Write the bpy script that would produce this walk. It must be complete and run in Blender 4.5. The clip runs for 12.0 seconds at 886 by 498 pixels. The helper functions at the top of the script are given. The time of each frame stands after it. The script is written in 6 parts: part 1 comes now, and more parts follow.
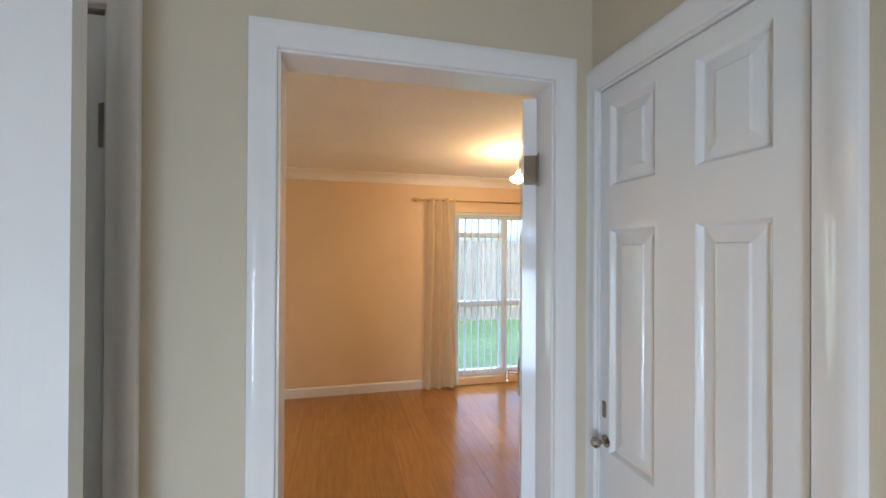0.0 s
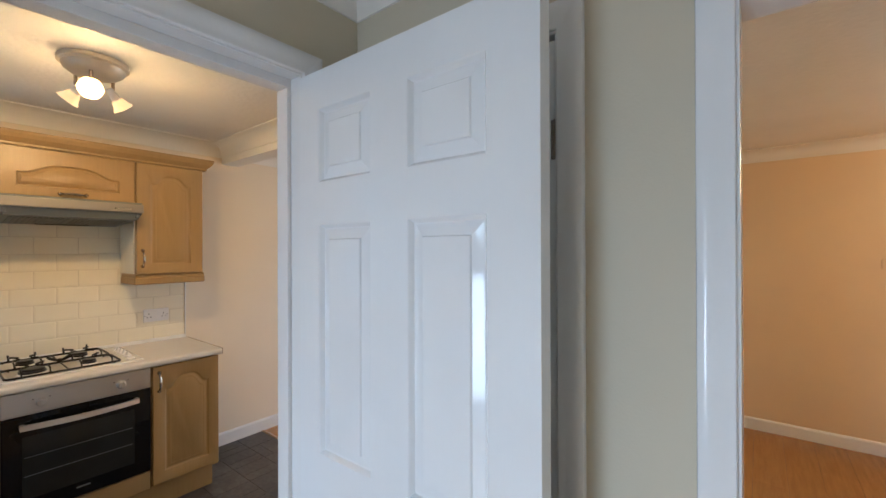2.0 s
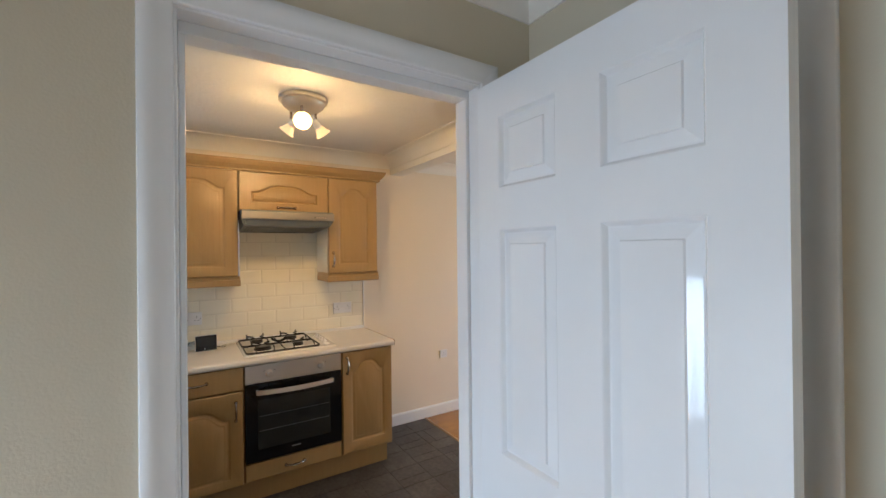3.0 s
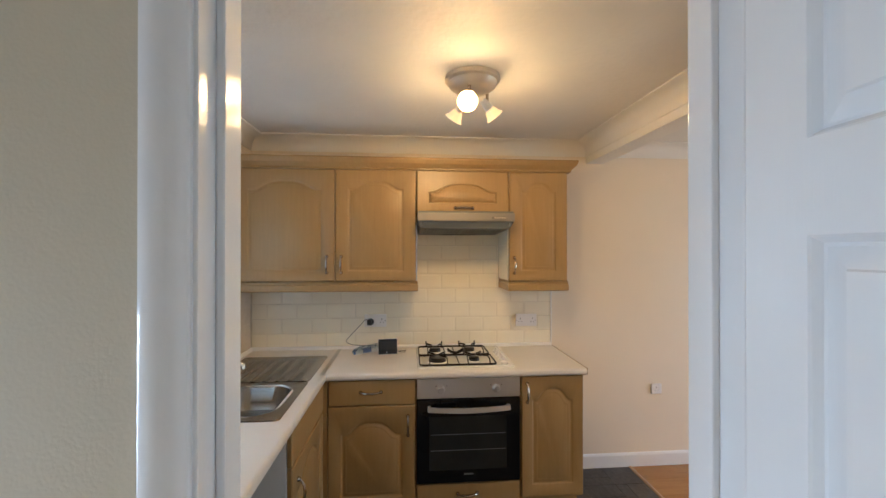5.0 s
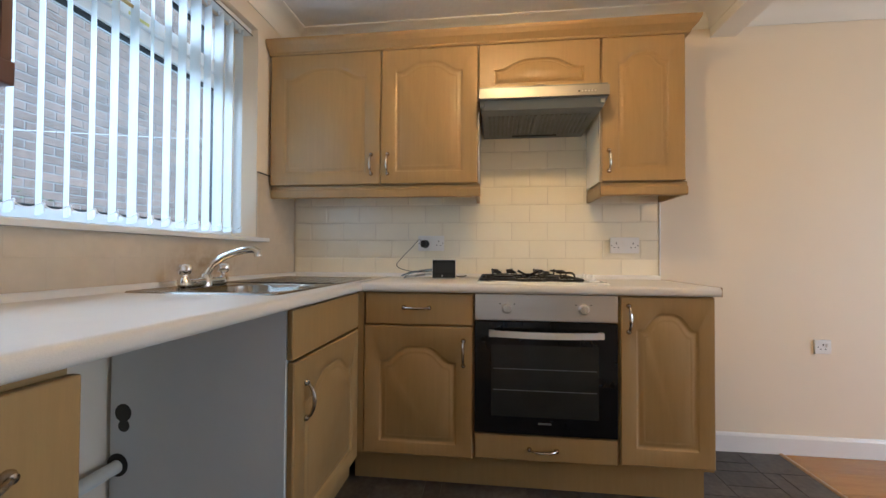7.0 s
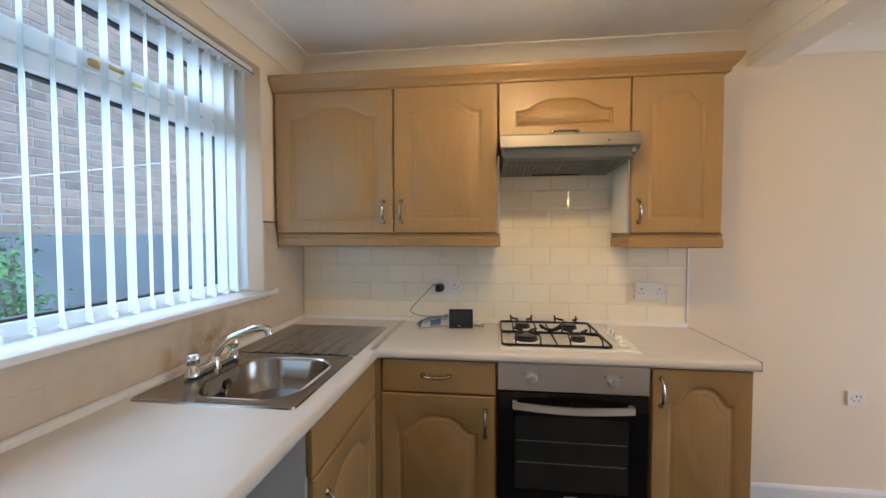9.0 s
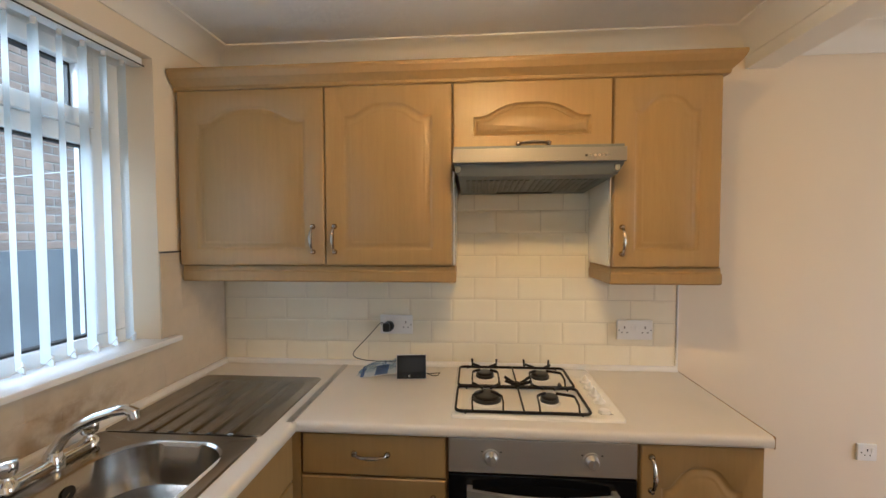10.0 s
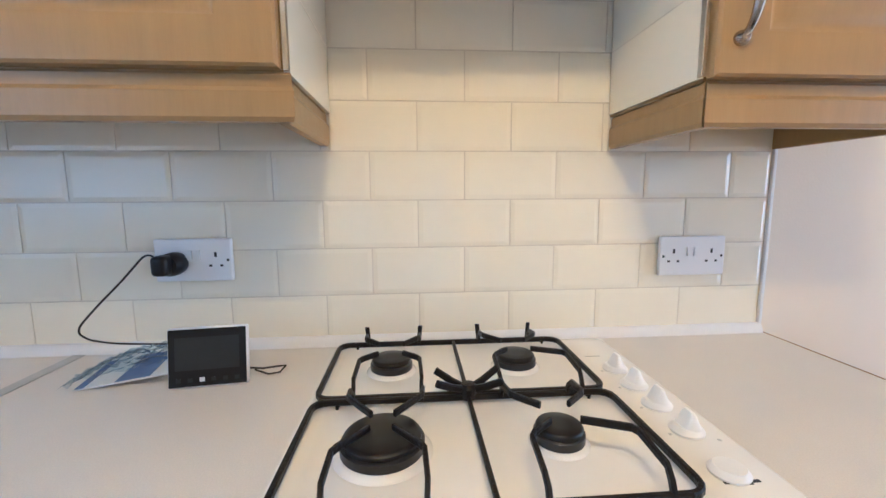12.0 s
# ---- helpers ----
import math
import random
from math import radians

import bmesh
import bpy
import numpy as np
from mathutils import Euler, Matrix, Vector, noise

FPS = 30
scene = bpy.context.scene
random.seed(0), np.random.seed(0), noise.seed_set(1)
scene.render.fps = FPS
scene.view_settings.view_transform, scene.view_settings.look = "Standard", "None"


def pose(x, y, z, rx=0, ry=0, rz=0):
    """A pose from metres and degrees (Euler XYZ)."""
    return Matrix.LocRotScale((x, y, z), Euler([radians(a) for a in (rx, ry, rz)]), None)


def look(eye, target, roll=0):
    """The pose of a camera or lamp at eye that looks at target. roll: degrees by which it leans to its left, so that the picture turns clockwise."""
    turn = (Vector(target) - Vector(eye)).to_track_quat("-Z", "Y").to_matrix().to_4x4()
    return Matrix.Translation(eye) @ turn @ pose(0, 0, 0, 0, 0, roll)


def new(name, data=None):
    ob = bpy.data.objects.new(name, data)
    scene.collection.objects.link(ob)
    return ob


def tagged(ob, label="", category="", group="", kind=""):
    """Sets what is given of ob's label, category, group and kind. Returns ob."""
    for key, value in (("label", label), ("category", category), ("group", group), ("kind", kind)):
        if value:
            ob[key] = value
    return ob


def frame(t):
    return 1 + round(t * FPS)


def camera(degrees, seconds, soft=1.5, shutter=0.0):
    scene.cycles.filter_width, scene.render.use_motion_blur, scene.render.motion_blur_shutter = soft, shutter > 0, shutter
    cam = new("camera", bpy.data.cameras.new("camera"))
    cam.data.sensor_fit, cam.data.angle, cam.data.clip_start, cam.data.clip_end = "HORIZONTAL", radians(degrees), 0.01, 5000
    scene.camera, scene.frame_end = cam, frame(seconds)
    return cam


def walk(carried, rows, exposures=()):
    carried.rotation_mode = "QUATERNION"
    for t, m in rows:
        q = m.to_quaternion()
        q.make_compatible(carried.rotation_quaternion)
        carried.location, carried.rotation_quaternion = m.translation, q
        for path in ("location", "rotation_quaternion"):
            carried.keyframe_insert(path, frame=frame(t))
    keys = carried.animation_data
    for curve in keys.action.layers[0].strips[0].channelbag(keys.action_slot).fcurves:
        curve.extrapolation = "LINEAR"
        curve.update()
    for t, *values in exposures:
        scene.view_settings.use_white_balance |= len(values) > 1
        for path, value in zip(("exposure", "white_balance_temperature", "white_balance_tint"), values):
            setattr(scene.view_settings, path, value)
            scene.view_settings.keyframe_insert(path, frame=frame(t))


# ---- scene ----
cam = camera(94.8, 12.0)
EXPOSURE = [(0.0, 2.46, 5550, 8), (1.0, 2.15, 5700, 8), (1.5, 2.3, 5500, 8), (2.5, 2.42, 5350, 8), (3.2, 2.42, 5550, 8), (4.0, 2.46, 5500, 8), (5.0, 2.45, 5400, 8), (5.5, 2.33, 4900, 8), (6.0, 2.4, 4950, 8), (6.5, 2.48, 5300, 8), (8.4, 2.75, 4900, 8), (9.0, 2.55, 5150, 8), (9.5, 2.34, 5550, 8), (10.2, 2.56, 5500, 8), (10.6, 2.76, 4750, 8), (11.0, 3.1, 4250, 8), (11.5, 3.1, 4280, 8), (12.0, 3.08, 4350, 8)]
PATH = [
    (0, (-0.551, 1.054, 1.544), (-0.069, 2.995, 1.553), 0.3),
    (0.5, (-0.614, 1.147, 1.55), (-0.542, 3.145, 1.563), 0.2),
    (1, (-0.628, 1.174, 1.546), (-1.007, 3.137, 1.564), 0.0),
    (1.5, (-0.634, 1.175, 1.532), (-1.522, 2.967, 1.544), 0.1),
    (2, (-0.66, 1.144, 1.547), (-1.887, 2.724, 1.552), -0.2),
    (2.5, (-0.7, 1.094, 1.561), (-2.194, 2.423, 1.565), -0.4),
    (3, (-0.733, 1.075, 1.561), (-2.422, 2.147, 1.567), -0.6),
    (3.2, (-0.758, 1.082, 1.547), (-2.482, 2.097, 1.573), -0.2),
    (5, (-1.146, 1.334, 1.597), (-3.140, 1.499, 1.604), 0.0),
    (5.5, (-1.390, 1.437, 1.512), (-3.386, 1.311, 1.554), 0.1),
    (6, (-1.595, 1.442, 1.317), (-3.583, 1.235, 1.374), 0.1),
    (6.5, (-1.67, 1.45, 1.105), (-3.657, 1.223, 1.155), 0.2),
    (8.3, (-1.689, 1.42, 0.985), (-3.672, 1.166, 0.954), 0.4),
    (8.5, (-1.694, 1.383, 1.113), (-3.679, 1.145, 1.049), 0.1),
    (9, (-1.782, 1.36, 1.398), (-3.765, 1.112, 1.324), -0.1),
    (9.5, (-1.924, 1.386, 1.522), (-3.908, 1.142, 1.457), -0.0),
    (10, (-2.161, 1.462, 1.529), (-4.154, 1.307, 1.453), -0.2),
    (10.5, (-2.412, 1.503, 1.463), (-4.409, 1.458, 1.372), -0.2),
    (11, (-2.666, 1.504, 1.382), (-4.66, 1.546, 1.238), -0.4),
    (11.2, (-2.766, 1.51, 1.368), (-4.754, 1.573, 1.16), -0.2),
    (11.5, (-2.921, 1.537, 1.327), (-4.903, 1.632, 1.077), -0.4),
    (12, (-3.161, 1.548, 1.234), (-5.139, 1.694, 0.974), -0.4),
]
walk(cam, [(t, look(eye, target, roll)) for t, eye, target, roll in PATH], EXPOSURE)

# ---- world, sun and large lights ----
world = bpy.data.worlds.new("overcast_sky")
scene.world = world
world.use_nodes = True
wn = world.node_tree.nodes
sky = wn.new("ShaderNodeTexSky")
sky.sky_type, sky.sun_disc = "NISHITA", False
sky.sun_elevation, sky.sun_rotation = radians(38), radians(200)
sky.dust_density = 4.0
world.node_tree.links.new(sky.outputs[0], wn["Background"].inputs[0])
wn["Background"].inputs[1].default_value = 0.15

sun = new("sun", bpy.data.lights.new("sun", "SUN"))
sun.data.energy, sun.data.angle, sun.data.color = 0.9, radians(20), (1.0, 0.97, 0.93)
sun.matrix_world = look((2, 8, 9), (0, 0, 0))


def area_lamp(name, eye, target, w, h, watts, colour):
    ob = new(name, bpy.data.lights.new(name, "AREA"))
    ob.data.shape, ob.data.size, ob.data.size_y = "RECTANGLE", w, h
    ob.data.energy, ob.data.color = watts, colour
    ob.matrix_world = look(eye, target)
    return ob


def bulb_lamp(name, at, watts, colour, size=0.03):
    ob = new(name, bpy.data.lights.new(name, "POINT"))
    ob.data.energy, ob.data.color, ob.data.shadow_soft_size = watts, colour, size
    ob.location = at
    return ob


DAY = (0.80, 0.90, 1.0)
WARM = (1.0, 0.60, 0.23)
for at in ((-2.765, 1.567, 2.195), (-3.010, 1.516, 2.172), (-2.953, 1.732, 2.176)):
    bulb_lamp("kitchen_bulb_light", at, 0.60, WARM)
for at, way in (((-2.765, 1.567, 2.195), (0.86, -0.12, -0.36)), ((-3.010, 1.516, 2.172), (-0.80, -0.22, -0.62)), ((-2.953, 1.732, 2.176), (-0.25, 0.66, -0.72))):
    spot = new("kitchen_spot_beam", bpy.data.lights.new("kitchen_spot_beam", "SPOT"))
    spot.data.energy, spot.data.color, spot.data.shadow_soft_size = 2.35, WARM, 0.025
    spot.data.spot_size, spot.data.spot_blend = radians(150), 1.0
    spot.matrix_world = look(at, Vector(at) + Vector(way))
bulb_lamp("lounge_bulb_light", (0.95, 4.20, 1.98), 3.7, (1.0, 0.47, 0.14), 0.06)
area_lamp("dining_window_light", (-2.5, 5.70, 1.1), (-4.0, 3.3, 0.1), 1.6, 1.7, 6.0, (1.0, 0.97, 0.92))
# Second lamp here is added at the unseen hall window to brighten the hall.
area_lamp("hall_fill_light", (-1.30, -0.70, 0.80), (-0.80, 1.0, -0.30), 0.50, 1.3, 6.8, DAY)
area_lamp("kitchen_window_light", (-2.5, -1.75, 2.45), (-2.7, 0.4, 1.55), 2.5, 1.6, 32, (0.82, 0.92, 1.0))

# ---- materials ----
MATS = {}


def ramp(nt, fac, stops):
    r = nt.nodes.new("ShaderNodeValToRGB")
    el = r.color_ramp.elements
    while len(el) < len(stops):
        el.new(0.5)
    for e, (p, c) in zip(el, stops):
        e.position, e.color = p, (*c, 1)
    nt.links.new(fac, r.inputs[0])
    return r.outputs[0]


def texture(nt, kind, scale, stretch=(1, 1, 1), **values):
    mp = nt.nodes.new("ShaderNodeMapping")
    mp.inputs["Scale"].default_value = stretch
    geo = nt.nodes.new("ShaderNodeNewGeometry")
    nt.links.new(geo.outputs["Position"], mp.inputs[0])
    t = nt.nodes.new(kind)
    t.inputs["Scale"].default_value = scale
    for k, v in values.items():
        t.inputs[k].default_value = v
    nt.links.new(mp.outputs[0], t.inputs["Vector"])
    return t


def surface(name, colour, rough=0.5, metal=0.0, vary=0.06, scale=3.0, stretch=(1, 1, 1), bump=0.0, bump_scale=60.0, bump_stretch=(1, 1, 1),
            grain=0.0, grain_scale=80.0, rough_vary=0.08, coat=0.0, island=0.0, random_tint=0.0, spec=0.5):
    """A plain material with variation in colour at two scales, in gloss, and fine relief."""
    m = bpy.data.materials.new(name)
    m.use_nodes = True
    nt = m.node_tree
    b = nt.nodes["Principled BSDF"]
    c = Vector(colour)
    big = texture(nt, "ShaderNodeTexNoise", scale, stretch, Detail=4.0, Roughness=0.6)
    lo, hi = c * (1 - vary), c * (1 + vary)
    col = ramp(nt, big.outputs[0], [(0.3, lo), (0.7, hi)])
    if grain:
        fine = texture(nt, "ShaderNodeTexNoise", grain_scale, stretch, Detail=3.0)
        g = ramp(nt, fine.outputs[0], [(0.3, (1 - grain,) * 3), (0.7, (1 + grain,) * 3)])
        mx = nt.nodes.new("ShaderNodeMix")
        mx.data_type, mx.blend_type = "RGBA", "MULTIPLY"
        mx.inputs[0].default_value = 1.0
        nt.links.new(col, mx.inputs[6])
        nt.links.new(g, mx.inputs[7])
        col = mx.outputs[2]
    if random_tint or island:
        src = nt.nodes.new("ShaderNodeObjectInfo").outputs["Random"] if random_tint else nt.nodes.new("ShaderNodeNewGeometry").outputs["Random Per Island"]
        a = random_tint or island
        g = ramp(nt, src, [(0.0, (1 - a, 1 - a * 0.9, 1 - a * 0.8)), (1.0, (1 + a, 1 + a * 0.9, 1 + a * 0.8))])
        mx = nt.nodes.new("ShaderNodeMix")
        mx.data_type, mx.blend_type = "RGBA", "MULTIPLY"
        mx.inputs[0].default_value = 1.0
        nt.links.new(col, mx.inputs[6])
        nt.links.new(g, mx.inputs[7])
        col = mx.outputs[2]
    nt.links.new(col, b.inputs["Base Color"])
    rr = nt.nodes.new("ShaderNodeMapRange")
    low_r, high_r = (max(0.29, rough - rough_vary), rough + rough_vary) if rough > 0.274 else (max(0.02, rough - rough_vary), min(0.26, rough + rough_vary))
    rr.inputs["To Min"].default_value, rr.inputs["To Max"].default_value = low_r, min(1.0, high_r)
    rt = texture(nt, "ShaderNodeTexNoise", scale * 2.3, stretch, Detail=3.0)
    nt.links.new(rt.outputs[0], rr.inputs["Value"])
    nt.links.new(rr.outputs[0], b.inputs["Roughness"])
    b.inputs["Metallic"].default_value = metal
    b.inputs["Specular IOR Level"].default_value = spec
    b.inputs["Coat Weight"].default_value = coat
    b.inputs["Coat Roughness"].default_value = 0.08
    if bump:
        bt = texture(nt, "ShaderNodeTexNoise", bump_scale, bump_stretch, Detail=3.0)
        bn = nt.nodes.new("ShaderNodeBump")
        bn.inputs["Strength"].default_value, bn.inputs["Distance"].default_value = bump, 0.004
        nt.links.new(bt.outputs[0], bn.inputs["Height"])
        nt.links.new(bn.outputs[0], b.inputs["Normal"])
    MATS[name] = m
    return m


def glow(name, colour, strength):
    m = bpy.data.materials.new(name)
    m.use_nodes = True
    b = m.node_tree.nodes["Principled BSDF"]
    b.inputs["Base Color"].default_value = (*colour, 1)
    b.inputs["Emission Color"].default_value = (*colour, 1)
    b.inputs["Emission Strength"].default_value = strength
    return m


def clear(name, tint, rough=0.0):
    m = bpy.data.materials.new(name)
    m.use_nodes = True
    nt = m.node_tree
    nt.nodes.remove(nt.nodes["Principled BSDF"])
    gl, tr, mx = nt.nodes.new("ShaderNodeBsdfGlossy"), nt.nodes.new("ShaderNodeBsdfTransparent"), nt.nodes.new("ShaderNodeMixShader")
    gl.inputs["Roughness"].default_value = rough
    tr.inputs["Color"].default_value = (*tint, 1)
    fr, pw, ad = nt.nodes.new("ShaderNodeLayerWeight"), nt.nodes.new("ShaderNodeMath"), nt.nodes.new("ShaderNodeMath")
    pw.operation, ad.operation = "POWER", "MULTIPLY_ADD"
    pw.inputs[1].default_value = 4.0
    ad.inputs[1].default_value, ad.inputs[2].default_value = 0.45, 0.035
    nt.links.new(fr.outputs["Facing"], pw.inputs[0])
    nt.links.new(pw.outputs[0], ad.inputs[0])
    nt.links.new(ad.outputs[0], mx.inputs[0])
    nt.links.new(tr.outputs[0], mx.inputs[1])
    nt.links.new(gl.outputs[0], mx.inputs[2])
    nt.links.new(mx.outputs[0], nt.nodes["Material Output"].inputs[0])
    return m


def cloth(name, colour, through_share, rough=0.8):
    m = surface(name, colour, rough, vary=0.03, scale=8, bump=0.2, bump_scale=400)
    nt = m.node_tree
    tl, mx = nt.nodes.new("ShaderNodeBsdfTranslucent"), nt.nodes.new("ShaderNodeMixShader")
    tl.inputs["Color"].default_value = (*colour, 1)
    mx.inputs[0].default_value = through_share
    nt.links.new(nt.nodes["Principled BSDF"].outputs[0], mx.inputs[1])
    nt.links.new(tl.outputs[0], mx.inputs[2])
    nt.links.new(mx.outputs[0], nt.nodes["Material Output"].inputs[0])
    return m


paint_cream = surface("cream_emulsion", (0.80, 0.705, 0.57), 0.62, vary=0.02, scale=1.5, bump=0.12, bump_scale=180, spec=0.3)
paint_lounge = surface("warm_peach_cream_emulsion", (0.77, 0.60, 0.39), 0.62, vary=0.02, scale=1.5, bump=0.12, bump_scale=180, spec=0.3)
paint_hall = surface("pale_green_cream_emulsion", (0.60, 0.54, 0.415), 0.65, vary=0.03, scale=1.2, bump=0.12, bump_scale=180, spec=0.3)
paint_ceiling = surface("white_textured_ceiling", (0.82, 0.80, 0.76), 0.75, vary=0.03, scale=2, bump=0.6, bump_scale=34, spec=0.25)
paint_coving = surface("white_coving_paint", (0.82, 0.79, 0.73), 0.6, vary=0.02, scale=2, bump=0.08, bump_scale=120)
gloss_white = surface("white_gloss_paint", (0.80, 0.81, 0.82), 0.10, vary=0.02, scale=4, bump=0.13, bump_scale=70, bump_stretch=(1, 1, 0.07), rough_vary=0.05)
gloss_trim = surface("white_gloss_trim", (0.80, 0.80, 0.80), 0.15, vary=0.02, scale=4, bump=0.08, bump_scale=90)
beech = surface("beech_laminate", (0.340, 0.218, 0.086), 0.36, vary=0.05, scale=7, stretch=(9, 9, 0.7), grain=0.02, grain_scale=60, bump=0.03, bump_scale=90, bump_stretch=(6, 6, 0.5))
beech_edge = surface("beech_edging", (0.27, 0.150, 0.050), 0.42, vary=0.08, scale=9, stretch=(6, 6, 0.8))
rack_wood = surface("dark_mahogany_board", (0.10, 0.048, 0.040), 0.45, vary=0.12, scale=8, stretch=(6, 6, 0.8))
carcass_grey = surface("grey_white_carcass_board", (0.70, 0.72, 0.73), 0.45, vary=0.03, scale=3, bump=0.05, bump_scale=150)
worktop_mat = surface("cream_white_worktop", (0.70, 0.665, 0.62), 0.31, vary=0.03, scale=4, grain=0.05, grain_scale=500, bump=0.05, bump_scale=300)
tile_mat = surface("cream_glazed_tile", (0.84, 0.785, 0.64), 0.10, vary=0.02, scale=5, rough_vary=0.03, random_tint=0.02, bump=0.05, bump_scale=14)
# Cream tile again, with the back-lit wall's shade put into its colour.
tile_mat_shaded = surface("shaded_cream_tile", (0.60, 0.515, 0.41), 0.22, vary=0.06, scale=2.5, grain=0.03, grain_scale=20, rough_vary=0.04, bump=0.05, bump_scale=14)
nt = tile_mat_shaded.node_tree
base_in = nt.nodes["Principled BSDF"].inputs["Base Color"]
clean = base_in.links[0].from_socket
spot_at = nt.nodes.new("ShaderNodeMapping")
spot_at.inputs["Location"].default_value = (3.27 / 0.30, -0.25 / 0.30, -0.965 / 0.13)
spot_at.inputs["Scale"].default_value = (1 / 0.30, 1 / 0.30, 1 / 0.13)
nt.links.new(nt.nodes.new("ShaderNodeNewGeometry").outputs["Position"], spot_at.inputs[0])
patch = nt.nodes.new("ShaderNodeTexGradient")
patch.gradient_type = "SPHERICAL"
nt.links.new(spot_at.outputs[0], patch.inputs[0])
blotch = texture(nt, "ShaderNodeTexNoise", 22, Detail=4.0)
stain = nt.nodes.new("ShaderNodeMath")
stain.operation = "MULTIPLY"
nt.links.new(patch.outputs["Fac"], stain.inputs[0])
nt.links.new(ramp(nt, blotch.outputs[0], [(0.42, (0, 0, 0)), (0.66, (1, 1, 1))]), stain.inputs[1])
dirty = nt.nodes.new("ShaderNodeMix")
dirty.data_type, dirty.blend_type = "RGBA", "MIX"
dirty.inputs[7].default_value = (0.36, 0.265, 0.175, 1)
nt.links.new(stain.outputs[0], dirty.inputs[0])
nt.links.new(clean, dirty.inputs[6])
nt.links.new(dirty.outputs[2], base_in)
grout = surface("grey_beige_grout", (0.66, 0.60, 0.49), 0.85, vary=0.08, scale=12, bump=0.3, bump_scale=400)
steel = surface("brushed_stainless_steel", (0.30, 0.285, 0.265), 0.38, metal=1.0, vary=0.012, scale=6, stretch=(2, 0.3, 12), rough_vary=0.02)
sink_steel = surface("worn_stainless_steel", (0.40, 0.375, 0.345), 0.26, metal=1.0, vary=0.05, scale=9, grain=0.06, grain_scale=150, rough_vary=0.12, bump=0.05, bump_scale=60)
chrome = surface("chrome", (0.78, 0.78, 0.78), 0.07, metal=1.0, vary=0.03, scale=20, rough_vary=0.03)
nickel = surface("satin_nickel", (0.40, 0.35, 0.30), 0.25, metal=1.0, vary=0.05, scale=30)
aluminium = surface("aluminium_strip", (0.55, 0.55, 0.54), 0.38, metal=1.0, vary=0.05, scale=20)
hood_filter = surface("grey_hood_filter", (0.17, 0.172, 0.165), 0.45, metal=0.6, vary=0.12, scale=12, bump=0.2, bump_scale=200)
hood_grey = surface("grey_plastic", (0.15, 0.16, 0.155), 0.4, vary=0.04, scale=6)
black_glass = surface("black_oven_glass", (0.006, 0.006, 0.007), 0.06, vary=0.2, scale=4, rough_vary=0.03, spec=0.25)
oven_window = surface("smoked_oven_window", (0.022, 0.023, 0.022), 0.10, vary=0.2, scale=6, rough_vary=0.03, spec=0.3)
enamel_white = surface("white_enamel", (0.86, 0.84, 0.80), 0.14, vary=0.02, scale=6, rough_vary=0.04, coat=0.3)
iron = surface("black_cast_iron", (0.011, 0.010, 0.010), 0.42, vary=0.2, scale=30, bump=0.25, bump_scale=300, spec=0.2)
cap_black = surface("black_enamel_cap", (0.007, 0.007, 0.008), 0.30, vary=0.2, scale=40, rough_vary=0.06, spec=0.35)
burner_grey = surface("dark_burner_ring", (0.030, 0.030, 0.033), 0.3, metal=0.3, vary=0.2, scale=40)
plastic_white = surface("white_plastic", (0.80, 0.79, 0.78), 0.28, vary=0.02, scale=10)
plastic_black = surface("black_plastic", (0.012, 0.012, 0.014), 0.32, vary=0.15, scale=20, spec=0.3)
screen_black = surface("dark_screen", (0.012, 0.013, 0.015), 0.12, vary=0.1, scale=8, rough_vary=0.03, spec=0.3)
screen_grey = surface("dim_screen_area", (0.020, 0.021, 0.023), 0.2, vary=0.1, scale=8)
icon_grey = surface("pale_icon_print", (0.45, 0.46, 0.46), 0.4, vary=0.05, scale=20)
hole_dark = surface("dark_slot", (0.02, 0.02, 0.02), 0.6, vary=0.1, scale=20)
upvc = surface("white_upvc", (0.80, 0.83, 0.85), 0.25, vary=0.02, scale=6)
gasket = surface("black_gasket", (0.02, 0.022, 0.024), 0.5, vary=0.1, scale=20)
blind_cloth = cloth("white_blind_fabric", (0.74, 0.80, 0.83), 0.55)
curtain_cloth = cloth("cream_curtain_fabric", (0.90, 0.84, 0.70), 0.65)
glass = clear("window_glass", (0.93, 0.96, 0.97))
poly_bag = clear("clear_plastic_bag", (0.72, 0.80, 0.88), 0.12)
slate_vinyl = surface("charcoal_slate_vinyl", (0.062, 0.056, 0.054), 0.40, vary=0.35, scale=5, grain=0.25, grain_scale=40, bump=0.25, bump_scale=30, random_tint=0.22)
slate_joint = surface("grey_floor_joint", (0.085, 0.08, 0.076), 0.6, vary=0.1, scale=10)
laminate = surface("golden_oak_laminate", (0.36, 0.176, 0.050), 0.15, vary=0.12, scale=4, stretch=(10, 0.8, 1), grain=0.08, grain_scale=40, random_tint=0.08, bump=0.05, bump_scale=50, bump_stretch=(8, 0.5, 1))
laminate_gap = surface("dark_floor_gap", (0.10, 0.045, 0.015), 0.6, vary=0.1, scale=10)
brick_mat = surface("brown_red_brick", (0.23, 0.160, 0.125), 0.85, vary=0.22, scale=14, grain=0.15, grain_scale=160, bump=0.5, bump_scale=120, random_tint=0.22)
brick_stuff_mat = surface("brown_red_brick_far", (0.23, 0.160, 0.125), 0.85, vary=0.22, scale=14, grain=0.15, grain_scale=160, bump=0.5, bump_scale=120, island=0.22)
lower_wall_mat = surface("dark_grey_lower_wall", (0.105, 0.115, 0.13), 0.8, vary=0.2, scale=3, bump=0.4, bump_scale=60)
mortar = surface("grey_mortar", (0.31, 0.30, 0.29), 0.9, vary=0.12, scale=20, bump=0.4, bump_scale=200)
